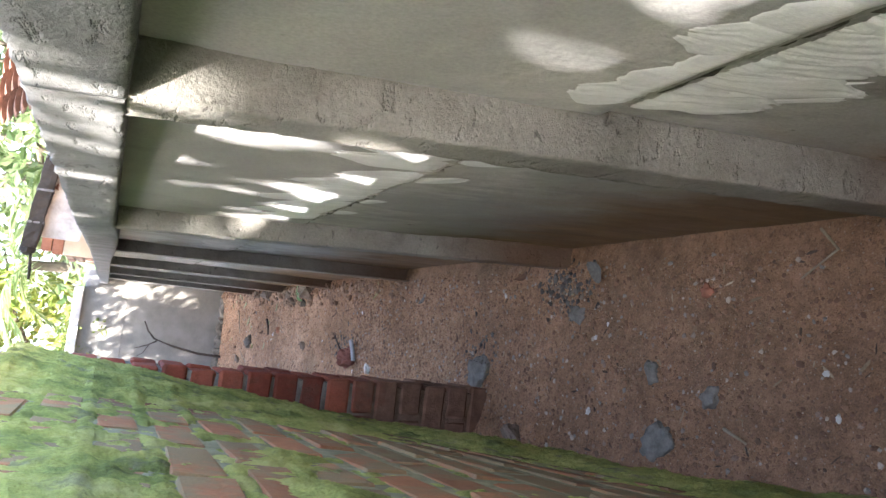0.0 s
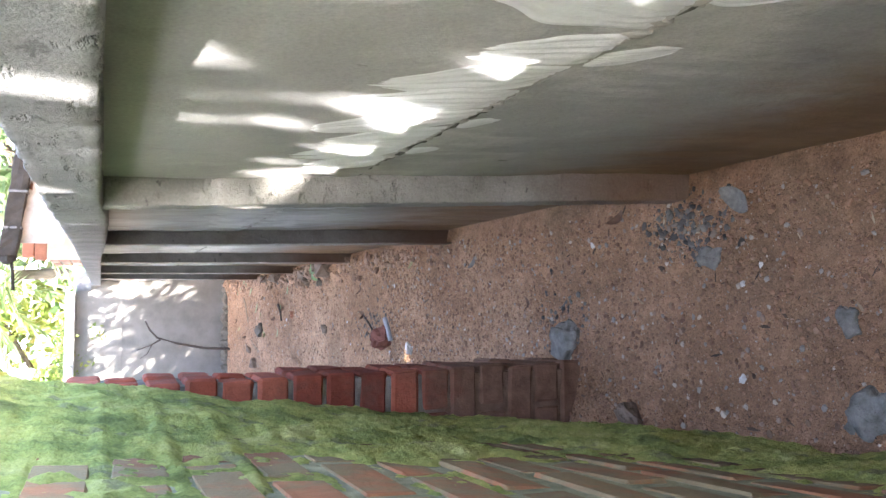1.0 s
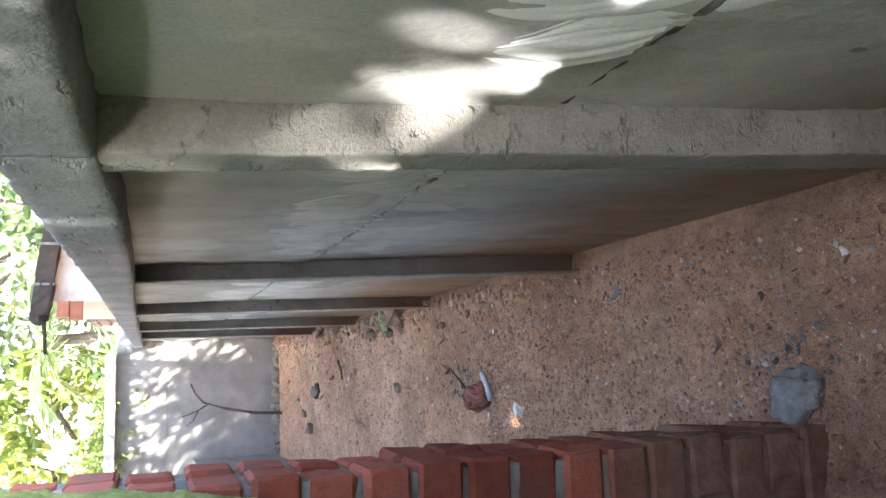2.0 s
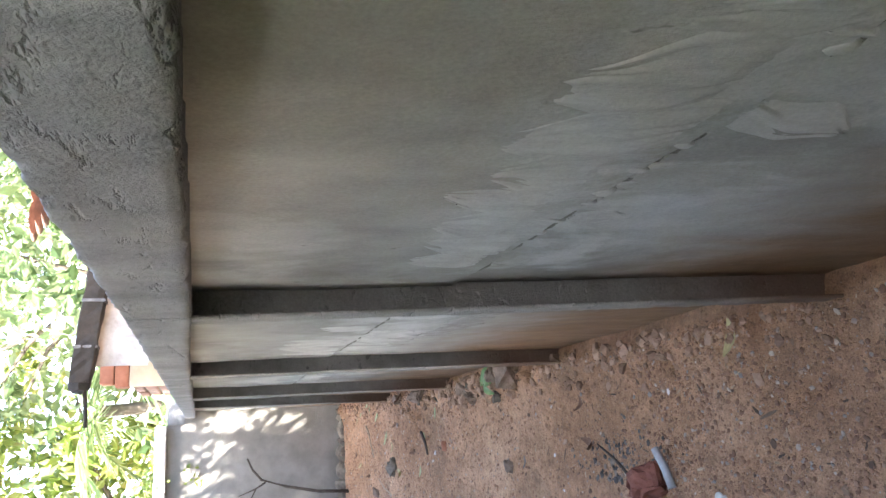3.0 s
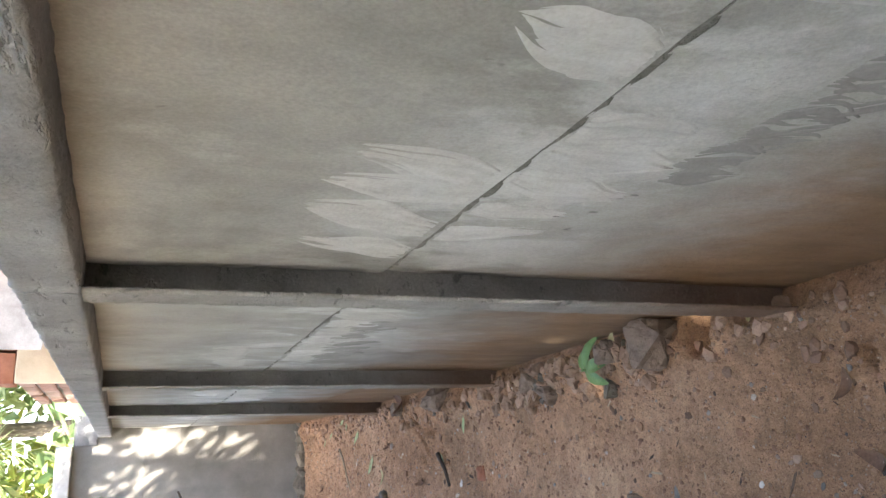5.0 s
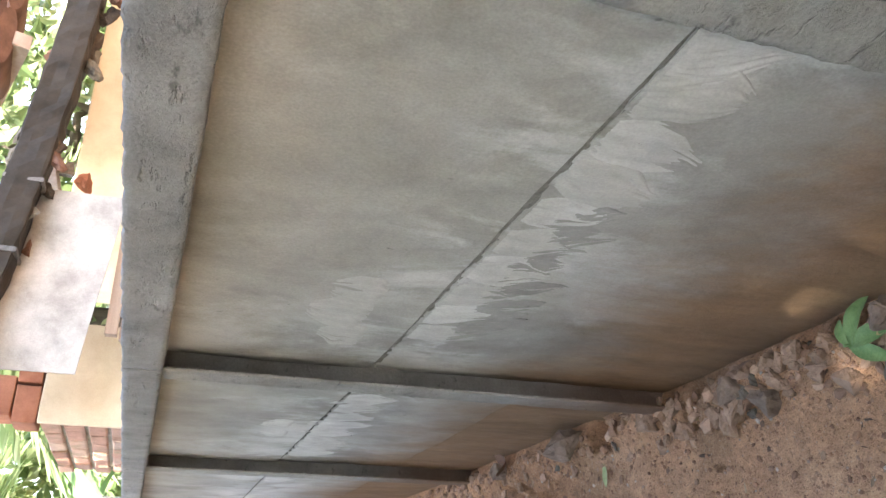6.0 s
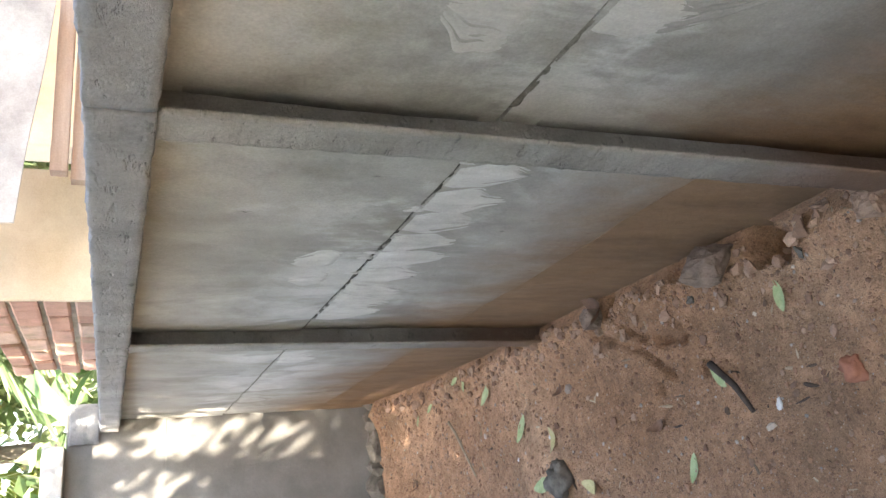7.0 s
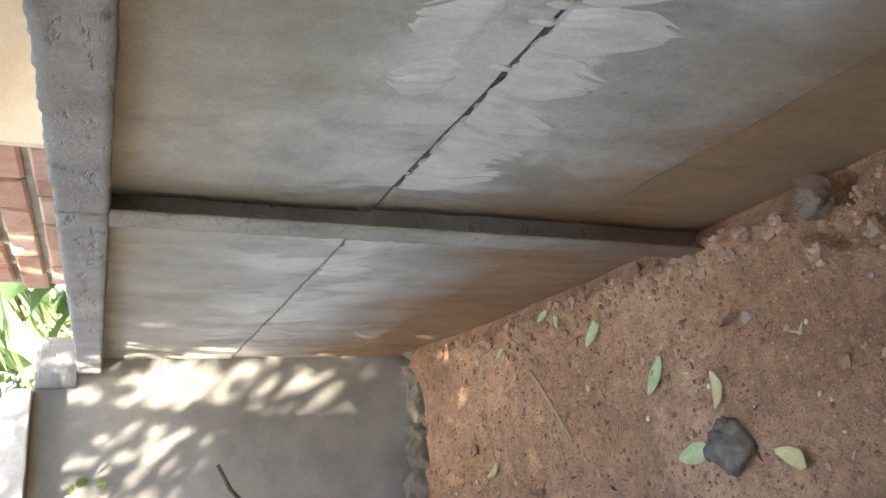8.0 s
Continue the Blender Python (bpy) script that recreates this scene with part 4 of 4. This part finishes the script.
def palm(x, y, height, seed):
    ob = holder("palm", (x, y, 0), "young palm with feathery fronds behind the shed", "palm")
    part("trunk", tube([(0, 0, -0.1), (0.05, 0, height * 0.5), (0, 0, height)], 0.1, 10, 0.07), BARK, ob)
    rr = random.Random(seed)
    for k in range(9):
        bm = tube([(0, 0.9 * t, 0.55 * t - 0.75 * t * t) for t in (0, 0.3, 0.6, 0.9, 1.2)], 0.012, 5, 0.004)
        for j in range(26):
            t = 0.12 + 1.05 * j / 25
            for s in (-1, 1):
                a = Vector((0, 0.9 * t, 0.55 * t - 0.75 * t * t))
                tip = a + Vector((s * 0.34 * (1.25 - t), 0.22, -0.1 - 0.08 * rr.random()))
                w = Vector((0, 0.014, 0))
                bm.faces.new([bm.verts.new(p) for p in (a - w, a + w, a.lerp(tip, 0.6) + w * 1.4, tip, a.lerp(tip, 0.6) - w)])
        fr = part("frond", bm, PALE_LEAF, ob)
        fr.matrix_basis = pose(0, 0, height, rr.uniform(-10, 25), 0, k * 40 + rr.uniform(-12, 12))
    return ob


shrub("shrub", (-0.85, 9.35, 0.6), "yellow-green shrub spilling over the end wall coping", (0.42, 0.3, 0.6), 2600, 0.075, 31, LIME_LEAF)
shrub("shrub", (-0.75, 9.0, 1.28), "yellow-green creeper over the end wall coping", (0.3, 0.12, 0.18), 900, 0.06, 35, LIME_LEAF, 0.5, 0.1)
shrub("shrub", (0.3, 10.6, 0.0), "leafy green shrub behind the end wall", (1.0, 0.6, 0.8), 2500, 0.16, 32, PALE_LEAF, 0.5, 0.3)
shrub("shrub", (-2.2, 10.8, 0.0), "leafy green shrub behind the end wall", (1.3, 0.7, 1.1), 3500, 0.16, 33, LIME_LEAF, 0.5, 0.3)
banana_plant(-0.35, 10.2, 1.35, 8, 71, 0.9)
banana_plant(-1.35, 10.9, 1.7, 8, 72, 1.1)
banana_plant(0.75, 10.3, 1.5, 7, 73, 1.0)
palm(1.35, 9.6, 1.9, 81)
palm(0.2, 12.0, 2.3, 82)
tree((2.8, 9.5, 0), 3, "leafy tree beside the shed", (2.3, 9.3, 2.3), (1.3, 0.5, 0.8), 3400, 0.15, 43, PALE_LEAF, 60, 0.35)
tree((1.8, 12.5, 0), 4, "leafy tree behind the shed", (1.6, 12.6, 3.0), (2.2, 0.9, 1.5), 4500, 0.2, 41, PALE_LEAF, 60, 0.45)
tree((-1.6, 13.5, 0), 4, "leafy tree behind the end wall", (-1.6, 13.4, 2.6), (2.6, 0.9, 1.8), 5000, 0.2, 42, LIME_LEAF, 60, 0.45)


# ---- small things on the ground ----
def on_ground(x, y, sink=0.0):
    return ground_height(x, y) - sink


def leaf_shape(length, width, curl, seed):
    """A fallen leaf with a midrib fold, a pointed tip and a curl."""
    bm = bmesh.new()
    rows = []
    for j in range(9):
        t = j / 8
        half = width * 0.5 * math.sin(math.pi * min(1, t * 0.94 + 0.03)) ** 0.75
        z = curl * length * (t - 0.5) ** 2 * 2 + wobble((t, seed, 0), 3, 0.004, seed)
        rows.append([bm.verts.new((k * half, (t - 0.5) * length, z + abs(k) * half * 0.35)) for k in (-1, -0.5, 0, 0.5, 1)])
    for a, b in zip(rows, rows[1:]):
        for k in range(4):
            bm.faces.new((a[k], a[k + 1], b[k + 1], b[k])).smooth = True
    bmesh.ops.recalc_face_normals(bm, faces=bm.faces[:])
    return bm


def fallen_leaf(x, y, turn, length, material, label, tilt=4, curl=0.15, lift=0.004):
    ob = new("fallen_leaf", mesh_of(leaf_shape(length, length * 0.42, curl, x * 7 + y), "fallen_leaf", material))
    ob.matrix_basis = pose(x, y, on_ground(x, y) + lift, tilt, 3, turn)
    return tagged(ob, label, "leaf", "leaves on the ground")


for x, y, turn, length in ((-0.234, 7.273, 60, 0.1), (-0.083, 7.5, 50, 0.1), (0.0, 7.72, 20, 0.06), (-0.02, 7.66, 95, 0.06), (-0.096, 8.2, 70, 0.05), (-0.42, 7.16, 10, 0.11), (-0.229, 6.3, 130, 0.07), (-0.42, 6.45, 75, 0.07), (-0.06, 8.05, 30, 0.06), (-0.1, 6.08, 100, 0.07)):
    fallen_leaf(x, y, turn, length, FALLEN_GREEN, "fresh pale green leaf lying on the soil")
for x, y, turn, length in ((-0.293, 7.06, 100, 0.08), (-0.44, 6.88, 160, 0.09), (0.02, 5.0, 60, 0.1), (-0.02, 3.46, 80, 0.09), (-0.43, 8.19, 40, 0.07), (0.01, 4.55, 85, 0.08)):
    fallen_leaf(x, y, turn, length, FALLEN_YELLOW, "yellowing leaf lying on the soil", 8, 0.4)
for x, y, turn, length in ((-0.02, 8.05, 100, 0.07), (-0.15, 7.0, 45, 0.05), (-0.31, 6.55, 20, 0.06), (0.01, 2.06, 30, 0.06), (-0.13, 4.36, 70, 0.06), (-0.5, 7.9, 10, 0.06), (-0.36, 8.3, 120, 0.06), (0.02, 6.68, 130, 0.12), (-0.26, 4.32, 150, 0.07), (-0.21, 2.56, 100, 0.05)):
    fallen_leaf(x, y, turn, length, FALLEN_BROWN, "curled dry brown leaf on the soil", 10, 0.7)
for x, y, turn, length in ((0.005, 1.63, 150, 0.11), (-0.058, 2.96, 40, 0.06), (-0.33, 4.86, 80, 0.05), (-0.1, 1.72, 20, 0.05)):
    fallen_leaf(x, y, turn, length, BLUE_STONE, "dull blue-green leaf pressed into the soil", 6, 0.3)

seedling = holder("seedling", (-0.02, 5.09, on_ground(-0.02, 5.09)), "small green seedling with long leaves at the wall base", "seedling")
for k, (turn, tilt, length) in enumerate(((100, -24, 0.1), (150, -18, 0.1), (60, -35, 0.085), (200, -30, 0.065))):
    bm = leaf_shape(length, length * 0.36, -0.25, k)
    bmesh.ops.translate(bm, verts=bm.verts[:], vec=(0, -length * 0.5, 0))
    lf = part("leaf", bm, SEEDLING_LEAF, seedling)
    lf.matrix_basis = pose(0, 0, 0.035, -tilt * 0.4, 0, turn - 90)
part("stem", tube([(0, 0, -0.02), (0.004, 0, 0.02), (0, 0.002, 0.037)], 0.003, 6), SEEDLING_LEAF, seedling)


def stone(x, y, size, seed, material, label, name="stone", turn=0, flat=0.75, sub=3):
    if name == "soil_lump":
        bm = clod_bm(size, seed, 24 if size[0] > 0.08 else 13)
    else:
        bm = stone_bm(size, seed, flat, sub, 0.46)
    ob = new(name, mesh_of(bm, name, material))
    ob.matrix_basis = pose(x, y, on_ground(x, y) + size[2] * flat * 0.28, 6, -5, turn)
    return tagged(ob, label, "stone", "stones on the ground")


stone(-0.41, 7.04, (0.105, 0.1, 0.09), 2, STONE, "dark grey angular stone on red soil", turn=20)
stone(-0.31, 2.345, (0.1, 0.13, 0.07), 5, BLUE_STONE, "blue-grey stone beside the brick pier", turn=15, flat=0.5)
stone(-0.405, 1.35, (0.085, 0.09, 0.045), 7, BLUE_STONE, "blue-grey stone beside the mossy wall", turn=60, flat=0.55)
stone(-0.283, 1.19, (0.04, 0.05, 0.025), 9, BLUE_STONE, "small blue-grey stone half sunk in soil", turn=40)
stone(-0.24, 1.39, (0.05, 0.045, 0.02), 10, BLUE_STONE, "small blue-grey stone half sunk in soil", turn=10)
stone(-0.11, 1.74, (0.06, 0.04, 0.02), 12, BLUE_STONE, "flat blue-grey stone half sunk in soil", turn=70)
stone(-0.37, 7.06, (0.03, 0.03, 0.02), 13, STONE, "small dark stone half sunk in soil")
for x, y, s, k in ((0.012, 4.8, 0.12, 1), (0.0, 6.2, 0.1, 2), (-0.35, 5.0, 0.05, 8), (-0.7, 7.35, 0.09, 9), (-0.6, 7.6, 0.07, 10), (-0.49, 2.0, 0.08, 11), (0.0, 6.69, 0.06, 5), (0.015, 5.0, 0.07, 6), (-0.01, 5.45, 0.06, 7), (-0.05, 5.36, 0.07, 3)):
    stone(x, y, (s, s * 1.1, s * 0.95), k * 3.3, LUMP, "lump of dried grey-brown soil", "soil_lump", k * 40, 0.8)
# broken clods packed along the foot of the slabs
rnd = random.Random(31)
for k in range(95):
    y = rnd.choice((rnd.uniform(3.3, 7.0), rnd.uniform(4.85, 5.8), rnd.uniform(4.85, 5.8)))
    s = rnd.uniform(0.018, 0.06) * (1.0 if 4.4 < y < 5.9 else 0.65)
    x = rnd.uniform(-0.075, 0.035)
    if min(math.hypot(x - 0.02, y - at) for at in (4.7, 6.08)) < 0.075:
        continue
    stone(x, y, (s, s * rnd.uniform(0.8, 1.5), s * rnd.uniform(0.7, 1.0)), 40 + k * 1.37, CLOD if k % 9 else STONE, "broken clod of dry soil at the wall foot", "soil_lump", rnd.uniform(0, 360), 0.6)

fragment = tagged(new("brick_fragment", mesh_of(block(-0.042, 0.042, -0.05, 0.05, -0.033, 0.033, 0.014, (6, 6, 5), 0.016, 3, 26), "brick_fragment", OLD_BRICK)), "broken red brick half on edge in the soil", "brick")
fragment.matrix_basis = pose(-0.36, 3.93, 0.045, 30, 8, 25)
pipe = holder("pipe_offcut", (-0.32, 3.83, 0.045), "short pale grey plastic pipe offcut", "pipe")
part("tube", tube([(-0.05, -0.02, 0), (0.0, 0.0, 0.004), (0.05, 0.03, 0.01)], 0.011, 12), PLASTIC, pipe)
stone(-0.4, 3.62, (0.05, 0.04, 0.035), 31, SHELL, "white lump of broken plaster", "plaster_lump", 20)
for x, y, s in ((-0.168, 1.65, 0.018), (-0.121, 3.815, 0.02), (-0.313, 6.154, 0.024), (-0.206, 0.9, 0.018), (-0.235, 1.385, 0.02), (-0.366, 1.663, 0.024), (-0.284, 0.864, 0.018), (-0.13, 1.6, 0.015), (-0.43, 3.9, 0.022), (-0.3, 4.6, 0.016), (-0.28, 7.1, 0.014), (-0.33, 7.33, 0.016), (-0.14, 2.85, 0.014), (-0.05, 2.2, 0.02), (-0.39, 3.6, 0.014), (-0.42, 4.55, 0.014)):
    chip = stone(x, y, (s * 0.7, s * 0.9, s * 0.45), x * 30, SHELL, "small white chip on the soil", "white_chip", x * 900, 0.7, 2)
stone(-0.276, 5.95, (0.05, 0.045, 0.03), 44, CLAY, "small orange brick chip on the soil", "brick_chip", 30)
stone(-0.05, 1.2, (0.03, 0.03, 0.02), 45, CLAY, "small orange brick chip on the soil", "brick_chip", 80)
for pts, r, mat_, label in (
    (((-0.14, 7.86, 0.05), (-0.19, 7.82, 0.04), (-0.28, 7.74, 0.04), (-0.36, 7.68, 0.035)), 0.006, STRAW, "grey dry twig on the soil"),
    (((-0.2, 6.3, 0.05), (-0.26, 6.24, 0.045), (-0.32, 6.2, 0.045)), 0.009, TWIG, "short black stick on the soil"),
    (((-0.34, 1.13, 0.04), (-0.36, 1.06, 0.045)), 0.004, STRAW, "pale straw stalk on the soil"),
    (((-0.58, 7.1, 0.05), (-0.55, 7.3, 0.05), (-0.5, 7.5, 0.045)), 0.004, STRAW, "thin pale stalk on the soil"),
    (((0.035, 0.8, 0.16), (0.02, 0.86, 0.05), (-0.03, 0.95, 0.04)), 0.003, STRAW, "thin pale stalk on the soil"),
    (((-0.36, 4.0, 0.05), (-0.3, 4.08, 0.06), (-0.26, 4.2, 0.05)), 0.005, TWIG, "dark twig among litter"),
):
    tagged(new("twig", mesh_of(tube(pts, r, 7, r * 0.6), "twig", mat_)), label, "twig", "twigs on the ground")


def scatter(name, label, material, count, place, lo, hi, seed, flat=0.65, long=1.0):
    """Loose grit: many small angular stones in one object."""
    rng = np.random.default_rng(seed)
    bm = bmesh.new()
    bmesh.ops.create_icosphere(bm, subdivisions=1, radius=0.5)
    base = np.array([v.co[:] for v in bm.verts])
    tri = [tuple(v.index for v in f.verts) for f in bm.faces]
    bm.free()
    verts, faces = [], []
    for _ in range(count):
        x, y = place(rng)
        s = lo + (hi - lo) * rng.random() ** 2.6
        shape = base * (1 + rng.uniform(-0.34, 0.34, size=(len(base), 1))) * s * np.array([rng.uniform(0.7, 1.3), rng.uniform(0.7, 1.4) * long, flat])
        a = rng.uniform(0, 6.28)
        turned = shape @ np.array([[math.cos(a), math.sin(a), 0], [-math.sin(a), math.cos(a), 0], [0, 0, 1]])
        b = len(verts)
        verts += list(turned + (x, y, on_ground(x, y) + s * flat * 0.2))
        faces += [tuple(i + b for i in f) for f in tri]
    return tagged(new(name, raw(name, verts, faces, material)), label, name.replace("_", " "), kind="stuff")


def make_grit_mat(name, *stops):
    n = Nodes(name)
    base = speckled(n, n.ramp(n.island(), *stops), 0.4, 300)
    n.bump(n.noise(160, 4), 0.4, 0.003)
    return n.done(base, 0.92, spec=0.25)


GRIT = make_grit_mat("grit", (0.0, (0.18, 0.105, 0.068)), (0.35, (0.27, 0.155, 0.098)), (0.8, (0.39, 0.225, 0.135)), (0.94, (0.3, 0.28, 0.25)), (1.0, (0.62, 0.52, 0.4)))
CRUMB = make_grit_mat("crumb", (0.0, (0.2, 0.125, 0.083)), (0.5, (0.32, 0.205, 0.138)), (1.0, (0.44, 0.3, 0.21)))
DEBRIS = make_grit_mat("debris", (0.0, (0.08, 0.055, 0.04)), (0.5, (0.18, 0.115, 0.075)), (1.0, (0.34, 0.23, 0.15)))
LITTER = make_grit_mat("litter", (0.0, (0.05, 0.045, 0.04)), (0.4, (0.11, 0.1, 0.088)), (0.8, (0.18, 0.165, 0.145)), (1.0, (0.28, 0.2, 0.14)))
scatter("gravel", "loose reddish grit and small stones on the soil", GRIT, 17000, lambda r: (r.uniform(-0.6, 0.03), 0.3 + 3.6 * r.random() ** 0.9), 0.0025, 0.0135, 61)
scatter("gravel", "fine loose grit on the soil", GRIT, 11000, lambda r: (r.uniform(-1.0, 0.0), r.uniform(3.5, 8.7)), 0.003, 0.013, 62)
scatter("soil_crumbs", "crumbled red soil heaped along the wall base", CRUMB, 700, lambda r: (0.035 - abs(r.normal()) * 0.05, r.uniform(3.2, 8.6)), 0.007, 0.038, 63, 0.7)
scatter("soil_crumbs", "crumbled red soil over the passage", CRUMB, 800, lambda r: (r.uniform(-1.0, 0.0), r.uniform(3.2, 8.6)), 0.004, 0.018, 64, 0.5)
scatter("soil_crumbs", "broken flakes of red soil along the wall base", CRUMB, 300, lambda r: (0.02 - abs(r.normal()) * 0.07, r.uniform(3.3, 7.4)), 0.008, 0.036, 68, 0.42)
scatter("rubble_litter", "dark bluish rubble and litter by the wall", LITTER, 320, lambda r: (-0.035 + r.normal() * 0.035, 1.82 + r.normal() * 0.07), 0.005, 0.02, 65, 0.5)
scatter("rubble_litter", "dark crumbs and litter beside the brick pier", LITTER, 140, lambda r: (-0.27 + r.normal() * 0.05, 2.36 + r.normal() * 0.07), 0.004, 0.018, 75, 0.5)
scatter("rubble_litter", "dark rubble and litter in the middle of the passage", LITTER, 320, lambda r: (-0.31 + r.normal() * 0.05, 4.15 + r.normal() * 0.13), 0.003, 0.022, 66, 0.45)
scatter("leaf_litter", "dark crumbled debris on the soil", DEBRIS, 480, lambda r: (r.uniform(-0.5, 0.02), r.uniform(0.6, 8.2)), 0.004, 0.018, 67, 0.4)


DRY = make_grit_mat("dry_bits", (0.0, (0.06, 0.045, 0.035)), (0.45, (0.13, 0.09, 0.06)), (0.7, (0.36, 0.27, 0.17)), (1.0, (0.55, 0.45, 0.31)))
scatter("dry_bits", "dry stalks, bark and leaf scraps on the soil", DRY, 700, lambda r: (r.uniform(-0.95, 0.02), r.uniform(3.4, 8.6)), 0.003, 0.009, 71, 0.5, 5.0)
scatter("dry_bits", "dry stalks and leaf scraps among the grit", DRY, 350, lambda r: (r.uniform(-0.55, 0.03), r.uniform(0.5, 3.4)), 0.0025, 0.007, 72, 0.5, 5.0)
scatter("pebbles", "small brown and grey pebbles on the soil", GRIT, 240, lambda r: (r.uniform(-0.95, 0.02), r.uniform(4.5, 8.6)), 0.01, 0.026, 73, 0.6)
scatter("pebbles", "small brown and grey pebbles among the grit", GRIT, 140, lambda r: (r.uniform(-0.55, 0.03), r.uniform(0.5, 4.0)), 0.008, 0.017, 74, 0.6)
# ---- bricks of the wall and the pier ----
shapes = [brick_mesh("brick", BRICK[0], BRICK[1], BRICK[2], MOSSY_BRICK, k) for k in range(5)]
rnd = random.Random(8)
row, z = 0, 0.02
while z < TOP - 0.04:
    y = -0.5 + (0.12 if row % 2 else 0.0)
    while y < Y_END - 0.1:
        face = moss_face(y, z + 0.035)
        turn = math.degrees(math.atan2(-(moss_face(y + 0.1, z) - moss_face(y - 0.1, z)), 0.2))
        ob = part("brick", shapes[rnd.randrange(5)], MOSSY_BRICK, mossy)
        ob.matrix_basis = pose(face - 0.0525 + rnd.uniform(-0.0015, 0.0015), y, z + 0.035, rnd.uniform(-1, 1), 8.4 * min(1, max(0, (y - 0.5) / 1.78)), turn + rnd.uniform(-0.6, 0.6))
        y += 0.238
    z += COURSE
    row += 1
long = [brick_mesh("brick", 0.222, 0.106, 0.071, RED_BRICK, 20 + k) for k in range(3)]
short = [brick_mesh("brick", 0.105, 0.106, 0.071, RED_BRICK, 30 + k) for k in range(3)]
for row in range(18):
    z = 0.01 + COURSE * row + 0.036
    shift = -0.012 * row / 17
    if row % 2 == 0:
        todo = [(long, 0.0, -0.066, 90), (long, 0.0, 0.054, 90)]
    else:
        todo = [(short, -0.058, -0.066, 90), (short, 0.056, -0.066, 90), (long, 0.0, 0.054, 90)]
    for some, dx, dy, turn in todo:
        ob = part("brick", some[rnd.randrange(3)], RED_BRICK, pier)
        ob.matrix_basis = pose(dx + shift + rnd.uniform(-0.006, 0.006), dy + rnd.uniform(-0.005, 0.004), z, rnd.uniform(-1.5, 1.5), rnd.uniform(-1.5, 1.5), turn + rnd.uniform(-2, 2))
shapes = [brick_mesh("brick", 0.168, 0.1, 0.064, SHED_BRICK, 50 + k) for k in range(4)]
for row in range(6):
    for k in range(6):
        y = 0.09 + 0.182 * k - (0.08 if row % 2 else 0)
        ob = part("brick", shapes[rnd.randrange(4)], SHED_BRICK, shed)
        ob.matrix_basis = pose(0.05 + rnd.uniform(-0.004, 0.004), max(0.09, y), 1.6 - 0.078 * row, 0, 0, rnd.uniform(-1.5, 1.5))
